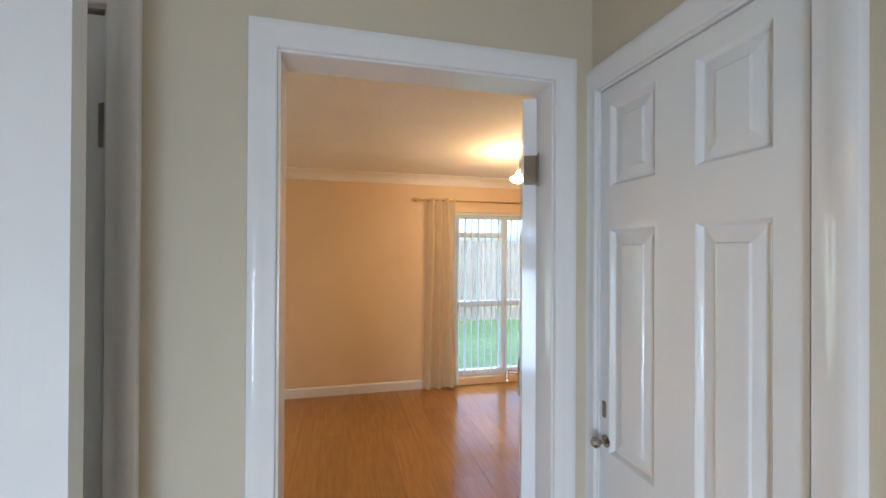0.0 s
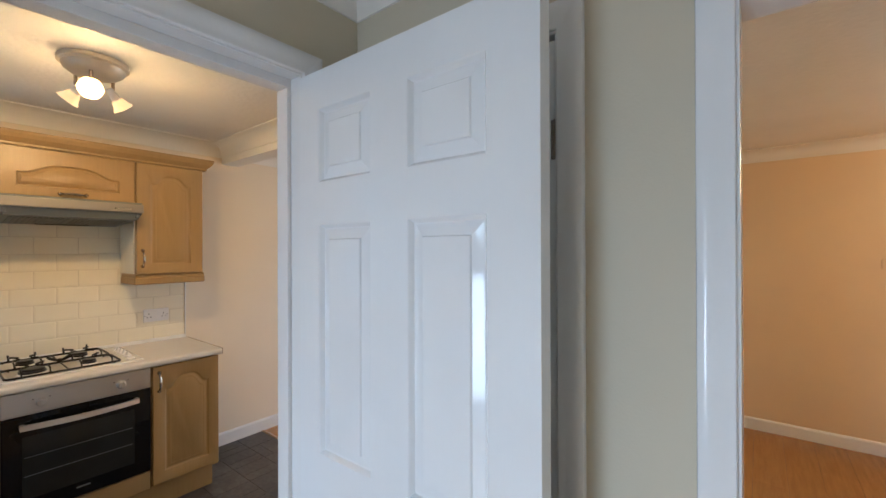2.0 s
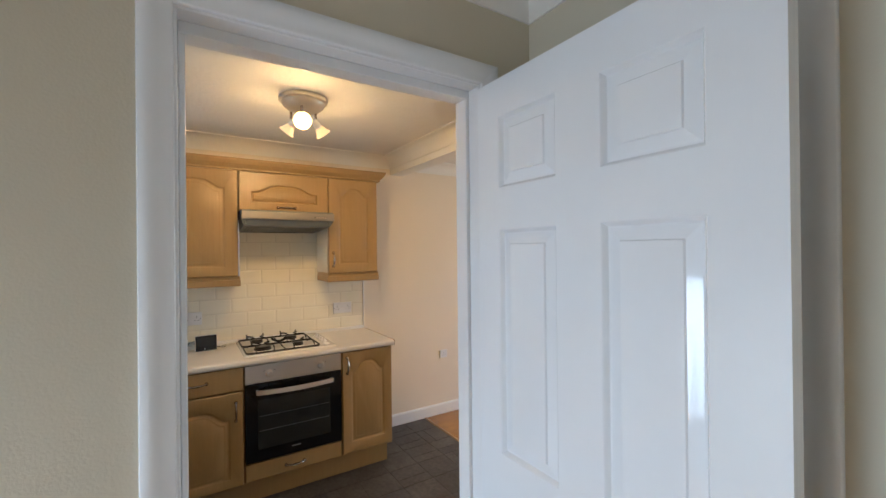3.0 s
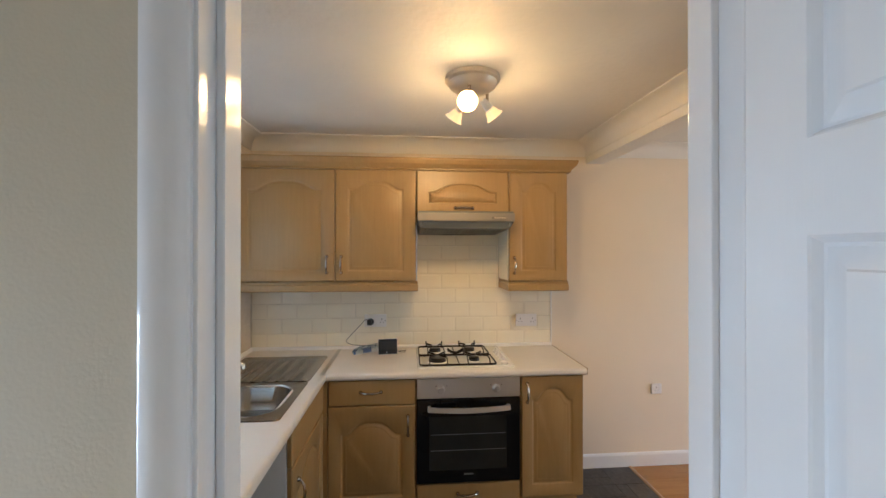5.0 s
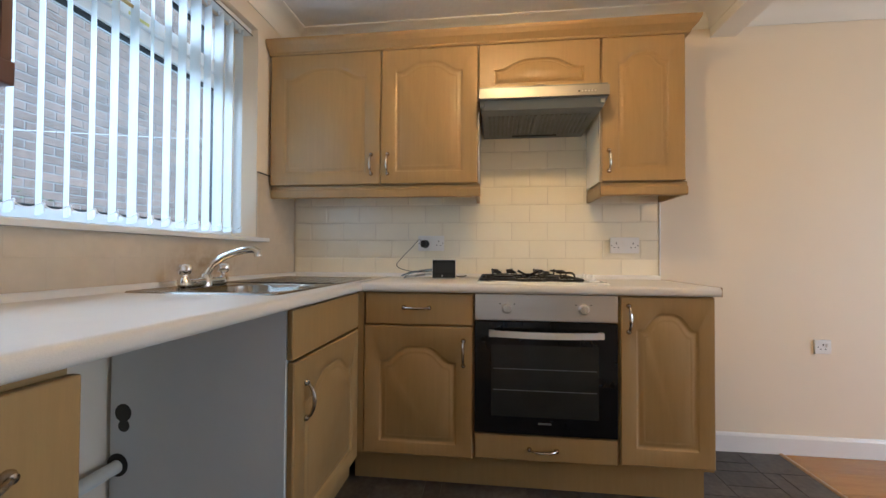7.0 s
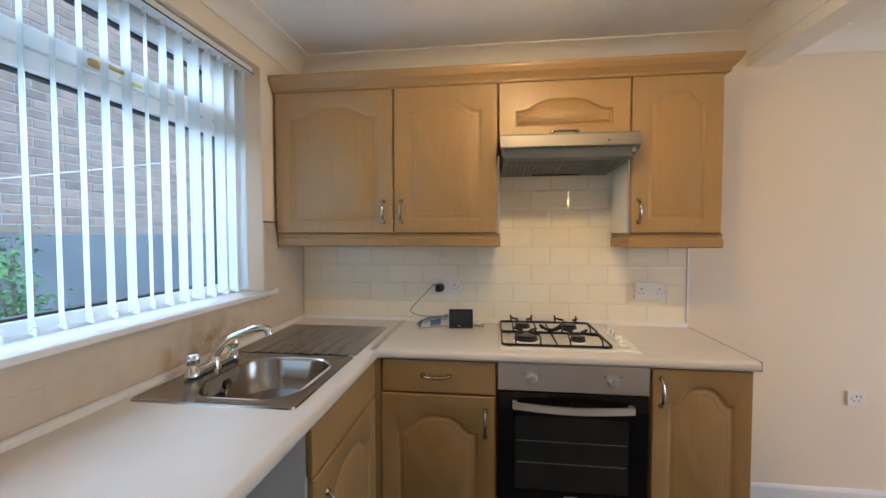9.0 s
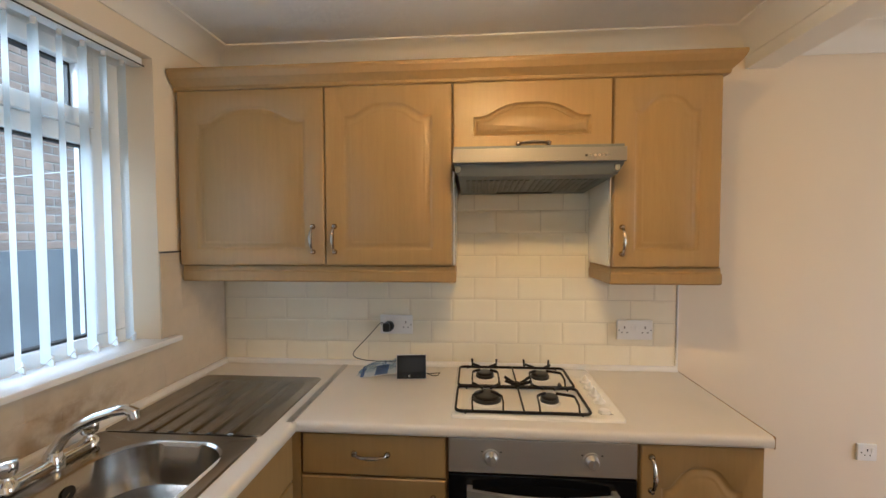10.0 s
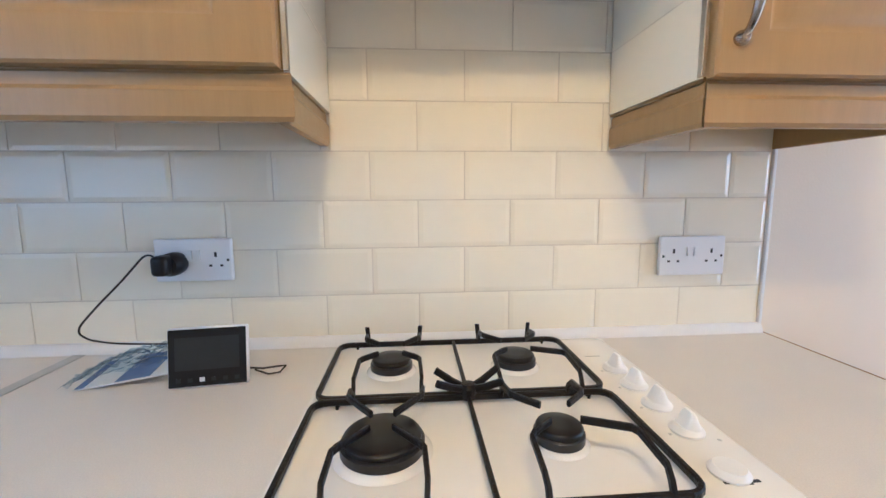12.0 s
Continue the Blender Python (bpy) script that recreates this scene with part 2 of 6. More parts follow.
leaf_mat = surface("green_leaf", (0.07, 0.17, 0.035), 0.5, vary=0.3, scale=12, island=0.35)
twig_mat = surface("brown_twig", (0.10, 0.07, 0.045), 0.8, vary=0.2, scale=20)
grass_mat = surface("mown_grass", (0.12, 0.20, 0.075), 0.8, vary=0.3, scale=6, grain=0.25, grain_scale=60, bump=0.6, bump_scale=90)
fence_mat = surface("weathered_fence_board", (0.21, 0.19, 0.18), 0.8, vary=0.2, scale=6, stretch=(6, 6, 0.5), bump=0.4, bump_scale=50, bump_stretch=(6, 6, 0.4), random_tint=0.15)
paving_mat = surface("grey_paving", (0.20, 0.20, 0.195), 0.85, vary=0.2, scale=4, grain=0.12, grain_scale=60, bump=0.3, bump_scale=80)
leaflet_white = surface("glossy_leaflet", (0.72, 0.74, 0.76), 0.25, vary=0.04, scale=20)
leaflet_blue = surface("blue_printed_leaflet", (0.10, 0.16, 0.36), 0.25, vary=0.2, scale=24)
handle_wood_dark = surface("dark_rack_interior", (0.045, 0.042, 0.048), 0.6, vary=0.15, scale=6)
brass = surface("aged_brass", (0.55, 0.38, 0.16), 0.3, metal=1.0, vary=0.1, scale=20)
pipe_mat = surface("white_waste_pipe", (0.66, 0.65, 0.60), 0.4, vary=0.04, scale=10)
bulb_glow = glow("hot_spot_bulb", (1.0, 0.62, 0.22), 1.5)
lounge_glow = glow("lit_lounge_bulb", (1.0, 0.74, 0.40), 22.0)
rose_metal = surface("brushed_champagne_metal", (0.66, 0.60, 0.50), 0.34, metal=0.3, vary=0.05, scale=12)
frosted_lit = glow("frosted_lit_glass", (1.0, 0.68, 0.32), 0.15)
# Grout darkened to go with the shade in the window-wall tile colour.
grout_shaded = surface("shaded_cream_grout", (0.58, 0.495, 0.39), 0.6, vary=0.04, scale=12, bump=0.3, bump_scale=400)
threshold_wood = surface("pale_oak_threshold", (0.42, 0.27, 0.15), 0.4, vary=0.1, scale=6, stretch=(0.8, 8, 1))
bright_steel = surface("bright_satin_steel", (0.74, 0.72, 0.69), 0.33, metal=0.85, vary=0.02, scale=8, rough_vary=0.02)
panel_steel = surface("satin_steel_panel", (0.52, 0.50, 0.48), 0.36, metal=0.9, vary=0.015, scale=6, stretch=(2, 0.3, 12), rough_vary=0.02)
label_yellow = surface("yellow_sticker", (0.62, 0.60, 0.22), 0.5, vary=0.05, scale=20)

# ---- building blocks ----
ORIGIN = {}


def thing(name, at, label, category, group="", kind=""):
    ob = new(name)
    ob.empty_display_size = 0.05
    ob.location = at
    ORIGIN[ob.name] = Vector(at)
    return tagged(ob, label, category, group, kind)


def mesh_of(name, bm, mat, smooth=False):
    me = bpy.data.meshes.new(name)
    bmesh.ops.recalc_face_normals(bm, faces=bm.faces)
    bm.to_mesh(me)
    bm.free()
    if smooth:
        for p in me.polygons:
            p.use_smooth = True
        me.set_sharp_from_angle(angle=radians(38))
    me.materials.append(mat)
    return me


def part(name, bm, mat, parent, label="", smooth=False):
    """One mesh, given in world places, as a part of a thing or of a part."""
    o = ORIGIN[parent.name]
    bmesh.ops.translate(bm, verts=bm.verts, vec=-o)
    ob = new(name, mesh_of(name, bm, mat, smooth))
    ob.parent = parent
    ORIGIN[ob.name] = o
    return tagged(ob, label)


def solid(name, bm, mat, label="", category="", kind="", smooth=False, group=""):
    """One mesh of its own, in world places."""
    ob = new(name, mesh_of(name, bm, mat, smooth))
    ORIGIN[ob.name] = Vector((0, 0, 0))
    return tagged(ob, label, category, group, kind)


def box(bm, x0, x1, y0, y1, z0, z1, bevel=0.0, seg=2):
    r = bmesh.ops.create_cube(bm, size=1.0, matrix=Matrix.Translation(((x0 + x1) / 2, (y0 + y1) / 2, (z0 + z1) / 2)) @ Matrix.Diagonal((abs(x1 - x0), abs(y1 - y0), abs(z1 - z0), 1)))
    if bevel:
        es = {e for v in r["verts"] for e in v.link_edges}
        bmesh.ops.bevel(bm, geom=list(es), offset=bevel, segments=seg, affect="EDGES", profile=0.6)
    return bm


def boxes(*items, bevel=0.0):
    bm = bmesh.new()
    for it in items:
        box(bm, *it, bevel=bevel)
    return bm


def tube(bm, pts, r, n=10, cap=True):
    """A round bar along a line of places; r: one radius or one for each place."""
    pts = [Vector(p) for p in pts]
    rs = r if isinstance(r, (list, tuple)) else [r] * len(pts)
    rings, side = [], None
    for i, p in enumerate(pts):
        d = (pts[min(i + 1, len(pts) - 1)] - pts[max(i - 1, 0)]).normalized()
        if side is None:
            side = d.orthogonal().normalized()
        side = (side - d * side.dot(d)).normalized()
        up = d.cross(side)
        rings.append([bm.verts.new(p + (side * math.cos(a) + up * math.sin(a)) * rs[i]) for a in [2 * math.pi * k / n for k in range(n)]])
    for a, b in zip(rings, rings[1:]):
        for k in range(n):
            bm.faces.new((a[k], a[(k + 1) % n], b[(k + 1) % n], b[k]))
    if cap:
        bm.faces.new(rings[0][::-1])
        bm.faces.new(rings[-1])
    return bm


def lathe(bm, at, axis, profile, n=24):
    """A turned shape: profile of (distance along axis, radius)."""
    axis = Vector(axis).normalized()
    side = axis.orthogonal().normalized()
    up = axis.cross(side)
    at = Vector(at)
    rings = []
    for h, r in profile:
        if r < 1e-5:
            rings.append([bm.verts.new(at + axis * h)])
        else:
            rings.append([bm.verts.new(at + axis * h + (side * math.cos(2 * math.pi * k / n) + up * math.sin(2 * math.pi * k / n)) * r) for k in range(n)])
    for a, b in zip(rings, rings[1:]):
        for k in range(n):
            j = (k + 1) % n
            if len(a) == 1 and len(b) == 1:
                continue
            if len(a) == 1:
                bm.faces.new((a[0], b[j], b[k]))
            elif len(b) == 1:
                bm.faces.new((a[k], a[j], b[0]))
            else:
                bm.faces.new((a[k], a[j], b[j], b[k]))
    return bm


def sweep(bm, profile, start, end, out, up=(0, 0, 1), mitre0=0.0, mitre1=0.0):
    """A straight moulding: profile of (out, up) places, run from start to end; mitre: extra length for each unit out."""
    s, e, out, up = Vector(start), Vector(end), Vector(out), Vector(up)
    d = (e - s).normalized()
    a = [bm.verts.new(s + out * o + up * u - d * mitre0 * o) for o, u in profile]
    b = [bm.verts.new(e + out * o + up * u + d * mitre1 * o) for o, u in profile]
    n = len(profile)
    for k in range(n):
        bm.faces.new((a[k], a[(k + 1) % n], b[(k + 1) % n], b[k]))
    bm.faces.new(a[::-1])
    bm.faces.new(b)
    return bm


def arc(p, q, bulge, n=8):
    """Places on a bow from p to q."""
    p, q, b = Vector(p), Vector(q), Vector(bulge)
    return [p.lerp(q, k / n) + b * math.sin(math.pi * k / n) ** 0.8 for k in range(n + 1)]


def face_map(kind, plane):
    """Turns (u, v, d) on a front into world places: u along it, v up, d out of it."""
    if kind == "x":
        return lambda u, v, d: Vector((plane + d, u, v))
    if kind == "-x":
        return lambda u, v, d: Vector((plane - d, u, v))
    if kind == "y":
        return lambda u, v, d: Vector((u, plane + d, v))
    return lambda u, v, d: Vector((u, plane - d, v))


def panel_loop(u0, u1, v0, v1, rise, inset, n=20):
    """The outline of a panel, bottom left first, with an arched top of that rise; each point with its place on the surround."""
    a0, a1, b0, b1 = u0 + inset, u1 - inset, v0 + inset, v1 - inset
    pts, mid = [], (a0 + a1) / 2
    for k in range(5):
        pts.append(("b", k / 4, a0 + (a1 - a0) * k / 4, b0))
    for k in range(1, 4):
        pts.append(("r", k / 4, a1, b0 + (b1 - rise - b0) * k / 4))
    for k in range(n + 1):
        f = 1 - k / n
        w = abs(2 * f - 1)
        h = 0.0 if w > 0.88 else 0.5 + 0.5 * math.cos(math.pi * (w / 0.88) ** 1.75)
        pts.append(("t", f, a0 + (a1 - a0) * f, b1 - rise + rise * h))
    for k in range(3, 0, -1):
        pts.append(("l", k / 4, a0, b0 + (b1 - rise - b0) * k / 4))
    return pts


def moulded(bm, fm, rect, loop_args, rings, d0):
    """A front face over rect with one moulded panel let into it. rings: (inset, depth) from the edge of the panel to its field."""
    U0, U1, V0, V1 = rect
    base = panel_loop(*loop_args, 0.0)
    outer = []
    for side, f, u, v in base:
        if side == "b":
            outer.append((U0 + (U1 - U0) * f, V0))
        elif side == "t":
            outer.append((U0 + (U1 - U0) * f, V1))
        elif side == "r":
            outer.append((U1, V0 + (V1 - V0) * f))
        else:
            outer.append((U0, V0 + (V1 - V0) * f))
    prev = [bm.verts.new(fm(u, v, d0)) for u, v in outer]
    n = len(prev)
    first = prev
    for inset, dep in rings:
        cur = [bm.verts.new(fm(u, v, d0 + dep)) for _, _, u, v in panel_loop(*loop_args, inset)]
        for k in range(n):
            bm.faces.new((prev[k], prev[(k + 1) % n], cur[(k + 1) % n], cur[k]))
        prev = cur
    bm.faces.new(prev)
    return first


def panel_front(bm, fm, u0, u1, v0, v1, thick, frame=(0.074, 0.060, 0.066), rise=0.05, edge=0.004, fine=1.0, deep=1.25):
    """A cabinet door or drawer front with one arched panel and eased edges."""
    fs, fb, ft_ = frame
    rings = [(i * fine, d * deep) for i, d in [(0.0, 0.0), (0.003, -0.0014), (0.007, -0.0042), (0.012, -0.0052), (0.017, -0.0048), (0.024, -0.0026), (0.031, -0.0010), (0.034, -0.0016), (0.038, -0.0004)]]
    first = moulded(bm, fm, (u0 + edge, u1 - edge, v0 + edge, v1 - edge), (u0 + fs, u1 - fs, v0 + fb, v1 - ft_, rise), rings, thick)
    n = len(first)
    outs, outs2 = [], []
    base = panel_loop(u0 + fs, u1 - fs, v0 + fb, v1 - ft_, rise, 0.0)
    for side, f, _, _ in base:
        if side in "bt":
            u, v = u0 + (u1 - u0) * f, v0 if side == "b" else v1
        else:
            u, v = u1 if side == "r" else u0, v0 + (v1 - v0) * f
        outs.append(bm.verts.new(fm(u, v, thick - edge)))
        outs2.append(bm.verts.new(fm(u, v, 0)))
    for ring_a, ring_b in ((first, outs), (outs, outs2)):
        for k in range(n):
            bm.faces.new((ring_a[k], ring_a[(k + 1) % n], ring_b[(k + 1) % n], ring_b[k]))
    bm.faces.new(outs2)
    return bm


def bow_handle(bm, fm, u, v, length, upright, out=0.026, r=0.0060):
    """A small bow handle with turned feet and a swelling in the middle."""
    h = length / 2
    ends = [(u, v - h), (u, v + h)] if upright else [(u - h, v), (u + h, v)]
    pts, rs = [], []
    n = 12
    for k in range(n + 1):
        f = k / n
        a = ends[0][0] + (ends[1][0] - ends[0][0]) * f
        b = ends[0][1] + (ends[1][1] - ends[0][1]) * f
        pts.append(fm(a, b, 0.004 + out * math.sin(math.pi * f) ** 0.55))
        rs.append(r * (0.8 + 0.35 * math.sin(math.pi * f) ** 2))
    tube(bm, pts, rs, 8)
    for a, b in ends:
        nrm = fm(0, 0, 1) - fm(0, 0, 0)
        lathe(bm, fm(a, b, 0.0), nrm, [(0, 0), (0, 0.0105), (0.004, 0.0105), (0.008, 0.008), (0.012, 0.0065), (0.014, 0)], 14)
    return bm


def wall_with_holes(axis, p0, p1, a0, a1, z0, z1, holes):
    """A wall between two planes, as solid pieces round its openings (a from, a to, z from, z to)."""
    bm = bmesh.new()

    def piece(u0, u1, v0, v1):
        if u1 - u0 > 1e-4 and v1 - v0 > 1e-4:
            if axis == "x":
                box(bm, p0, p1, u0, u1, v0, v1)
            else:
                box(bm, u0, u1, p0, p1, v0, v1)
    at = a0
    for h0, h1, g0, g1 in sorted(holes):
        piece(at, h0, z0, z1)
        piece(h0, h1, z0, g0)
        piece(h0, h1, g1, z1)
        at = h1
    piece(at, a1, z0, z1)
    return bm


def round_rect(x0, x1, y0, y1, r, n=8):
    pts = []
    for cx, cy, a0 in ((x1 - r, y1 - r, 0), (x0 + r, y1 - r, 90), (x0 + r, y0 + r, 180), (x1 - r, y0 + r, 270)):
        for k in range(n + 1):
            a = radians(a0 + 90 * k / n)
            pts.append((cx + r * math.cos(a), cy + r * math.sin(a)))
    return pts


def loft(bm, loops, cap=True):
    prev = None
    for pts in loops:
        cur = [bm.verts.new(p) for p in pts]
        if prev:
            for k in range(len(cur)):
                j = (k + 1) % len(cur)
                bm.faces.new((prev[k], prev[j], cur[j], cur[k]))
        prev = cur
    if cap:
        bm.faces.new(prev)
    return bm


def at_z(pts, z):
    return [(x, y, z) for x, y in pts]

# ---- the large structure ----
CEIL = 2.385
XB, YW = -4.05, 0.245          # back wall and window wall of the kitchen
HX, LY, RX, FY = -1.69, 2.02, 0.10, 5.55   # hall side of the kitchen wall, hall side of the lounge wall, hall's end wall, lounge's far wall

solid("wall_back", boxes((-4.20, XB, -0.1, 5.75, 0, CEIL)), paint_cream, "cream painted kitchen and dining wall", "wall", "structure")
solid("wall_window", wall_with_holes("y", -0.03, YW, XB, -1.80, 0, CEIL, [(-3.64, -1.98, 1.115, 2.195)]), paint_cream, "cream painted wall round the kitchen window", "wall", "structure")
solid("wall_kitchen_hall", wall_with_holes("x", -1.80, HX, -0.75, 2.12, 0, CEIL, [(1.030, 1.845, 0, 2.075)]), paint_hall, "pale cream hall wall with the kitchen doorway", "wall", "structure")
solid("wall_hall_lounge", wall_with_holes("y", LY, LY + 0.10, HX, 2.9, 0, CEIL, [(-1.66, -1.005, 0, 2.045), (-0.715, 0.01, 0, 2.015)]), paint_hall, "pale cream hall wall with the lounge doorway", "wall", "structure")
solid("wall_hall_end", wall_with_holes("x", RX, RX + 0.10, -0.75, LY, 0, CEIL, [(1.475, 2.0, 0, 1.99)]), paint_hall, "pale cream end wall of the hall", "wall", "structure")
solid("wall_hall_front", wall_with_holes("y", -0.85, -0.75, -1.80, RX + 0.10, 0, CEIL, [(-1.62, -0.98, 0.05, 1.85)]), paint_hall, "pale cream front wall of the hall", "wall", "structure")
solid("wall_lounge_far", wall_with_holes("y", FY, FY + 0.2, XB, 2.9, 0, CEIL, [(0.70, 2.60, 0.08, 1.99), (-3.4, -1.6, 0.10, 1.99)]), paint_lounge, "warm cream painted lounge wall round the garden window", "wall", "structure")
solid("wall_lounge_side", boxes((2.8, 2.9, LY + 0.10, FY, 0, CEIL)), paint_lounge, "warm cream painted lounge side wall", "wall", "structure")
solid("wall_cupboard", boxes((-1.80, -1.70, 2.12, 2.7, 0, CEIL), (-1.70, -0.86, 2.62, 2.7, 0, CEIL), (-0.96, -0.86, 2.12, 2.62, 0, CEIL)), paint_cream, "cream painted cupboard walls", "wall", "structure")
solid("ceiling", boxes((-4.20, 2.9, -0.03, 5.75, CEIL, CEIL + 0.12), (-1.80, RX + 0.10, -0.85, -0.03, CEIL, CEIL + 0.12)), paint_ceiling, "white textured ceiling", "ceiling", "structure")
solid("ceiling_beam", boxes((XB, -1.80, 2.63, 2.76, 2.235, CEIL), bevel=0.003), paint_coving, "white painted beam between kitchen and dining area", "beam", "structure")
solid("floor", boxes((-4.20, 2.9, -0.85, 5.75, -0.15, -0.012)), laminate_gap, "floor base below the boards", "floor", "structure")

COVE = [(0, -0.10), (0.007, -0.10), (0.007, -0.093)] + [(0.093 - 0.080 * math.cos(radians(a)) - 0.004, -0.093 + 0.080 * math.sin(radians(a)) + 0.003) for a in range(8, 90, 9)] + [(0.093, -0.008), (0.100, -0.008), (0.100, 0), (0, 0)]
bm = bmesh.new()
sweep(bm, COVE, (XB, YW, CEIL), (XB, 2.63, CEIL), (1, 0, 0))
sweep(bm, COVE, (XB, YW, CEIL), (-1.80, YW, CEIL), (0, 1, 0))
sweep(bm, COVE, (XB, 2.63, CEIL), (-1.80, 2.63, CEIL), (0, -1, 0))
sweep(bm, COVE, (-1.80, YW, CEIL), (-1.80, 2.63, CEIL), (-1, 0, 0))
sweep(bm, COVE, (XB, 2.76, CEIL), (XB, FY, CEIL), (1, 0, 0))
sweep(bm, COVE, (XB, FY, CEIL), (2.8, FY, CEIL), (0, -1, 0))
sweep(bm, COVE, (HX, -0.75, CEIL), (HX, LY, CEIL), (1, 0, 0))
sweep(bm, COVE, (HX, LY, CEIL), (RX, LY, CEIL), (0, -1, 0))
sweep(bm, COVE, (RX, -0.75, CEIL), (RX, LY, CEIL), (-1, 0, 0))
solid("trim_coving", bm, paint_coving, "white plaster coving round the ceilings", "coving", "structure", smooth=True)

SKIRT = [(0, 0), (0.015, 0), (0.015, 0.085), (0.010, 0.095), (0.004, 0.100), (0, 0.100)]
bm = bmesh.new()
sweep(bm, SKIRT, (XB, 2.36, 0), (XB, FY, 0), (1, 0, 0))
sweep(bm, SKIRT, (XB, FY, 0), (0.66, FY, 0), (0, -1, 0))
sweep(bm, SKIRT, (HX, -0.75, 0), (HX, 0.989, 0), (1, 0, 0))
sweep(bm, SKIRT, (-0.94, LY, 0), (-0.78, LY, 0), (0, -1, 0))
solid("baseboard", bm, gloss_trim, "white gloss skirting boards", "skirting board", "structure")


# ---- doors and frames ----
def door_lining(name, axis, p0, p1, a0, a1, top, front, sides, label, stop=True, drop=0.013):
    """A doorway's lining, stop and architraves. p0, p1: the wall's two faces; a0, a1: the clear opening; front: +1 or -1, the face that shows."""
    ob = thing(name, (0, 0, 0), label, "door frame", kind="structure")
    t = 0.03

    def put(bm, n0, n1, u0, u1, z0, z1, bevel=0.003):
        if axis == "x":
            box(bm, n0, n1, u0, u1, z0, z1, bevel)
        else:
            box(bm, u0, u1, n0, n1, z0, z1, bevel)
    bm = bmesh.new()
    put(bm, p0 - 0.002, p1 + 0.002, a0 - t, a0, 0, top)
    put(bm, p0 - 0.002, p1 + 0.002, a1, a1 + t, 0, top)
    put(bm, p0 - 0.002, p1 + 0.002, a0 - t, a1 + t, top, top + t)
    part("lining", bm, gloss_trim, ob)
    if stop:
        bm = bmesh.new()
        s0, s1 = (p0 + 0.01, p1 - 0.045) if front > 0 else (p0 + 0.045, p1 - 0.01)
        put(bm, s0, s1, a0, a0 + 0.013, 0, top - drop)
        put(bm, s0, s1, a1 - 0.013, a1, 0, top - drop)
        put(bm, s0, s1, a0, a1, top - drop, top)
        part("door_stop", bm, gloss_trim, ob)
    for f, base in (((1, p1), (-1, p0)) if sides == "both" else ((front, p1 if front > 0 else p0),)):
        d = f * 0.016
        prof = [(0, 0), (0.009, 0), (0.0115, 0.002), (0.0125, 0.008), (0.0125, 0.018), (0.0145, 0.026), (0.0170, 0.034), (0.0182, 0.042), (0.0182, 0.053), (0.0160, 0.058), (0.0120, 0.060), (0, 0.060)]

        def station(side, z):
            """The moulding's section at one corner: side -1 or +1 of the opening; z None: mitred at the head."""
            out = []
            for n, w in prof:
                u = a0 - 0.006 - w if side < 0 else a1 + 0.006 + w
                h = top + 0.006 + w if z is None else z
                out.append((base + f * n, u, h) if axis == "x" else (u, base + f * n, h))
            return out
        for ends in ((station(-1, 0.0), station(-1, None)), (station(-1, None), station(1, None)), (station(1, None), station(1, 0.0))):
            bm = bmesh.new()
            loft(bm, ends)
            bm.faces.new([bm.verts.new(p) for p in ends[0]])
            bmesh.ops.remove_doubles(bm, verts=bm.verts, dist=0.0002)
            part("architrave", bm, gloss_trim, ob, smooth=True)
    return ob


def six_panel_leaf(name, width, height, thick, cols, rows, label, group="", category="door"):
    """A moulded six-panel leaf in its own place: hinge edge at x=0, running along +x, its two faces at y=0 and y=-thick."""
    leaf = thing(name, (0, 0, 0), label, category, group)
    bm = bmesh.new()
    for fm in (face_map("y", 0.0), face_map("-y", -thick)):
        us = [0.0] + [v for c in cols for v in c] + [width]
        vs = [0.0] + [v for r in rows for v in r] + [height]
        for i, (u0, u1) in enumerate(zip(us, us[1:])):
            for j, (v0, v1) in enumerate(zip(vs, vs[1:])):
                if i % 2 and j % 2:
                    prev = [bm.verts.new(fm(u, v, 0)) for u, v in ((u0, v0), (u1, v0), (u1, v1), (u0, v1))]
                    for inset, dep in ((0.003, -0.003), (0.009, -0.0115), (0.013, -0.012), (0.038, -0.0065), (0.0405, -0.0025), (0.046, -0.002)):
                        cur = [bm.verts.new(fm(u, v, dep)) for u, v in ((u0 + inset, v0 + inset), (u1 - inset, v0 + inset), (u1 - inset, v1 - inset), (u0 + inset, v1 - inset))]
                        for k in range(4):
                            bm.faces.new((prev[k], prev[(k + 1) % 4], cur[(k + 1) % 4], cur[k]))
                        prev = cur
                    bm.faces.new(prev)
                else:
                    bm.faces.new([bm.verts.new(fm(u, v, 0)) for u, v in ((u0, v0), (u1, v0), (u1, v1), (u0, v1))])
    for u0, u1, v0, v1 in ((0, 0, 0, height), (width, width, 0, height)):
        bm.faces.new([bm.verts.new((u0, y, v)) for y, v in ((0, v0), (-thick, v0), (-thick, v1), (0, v1))])
    for v in (0, height):
        bm.faces.new([bm.verts.new((u, y, v)) for u, y in ((0, 0), (width, 0), (width, -thick), (0, -thick))])
    bmesh.ops.remove_doubles(bm, verts=bm.verts, dist=0.0004)
    part("panel_leaf", bm, gloss_white, leaf)
    return leaf


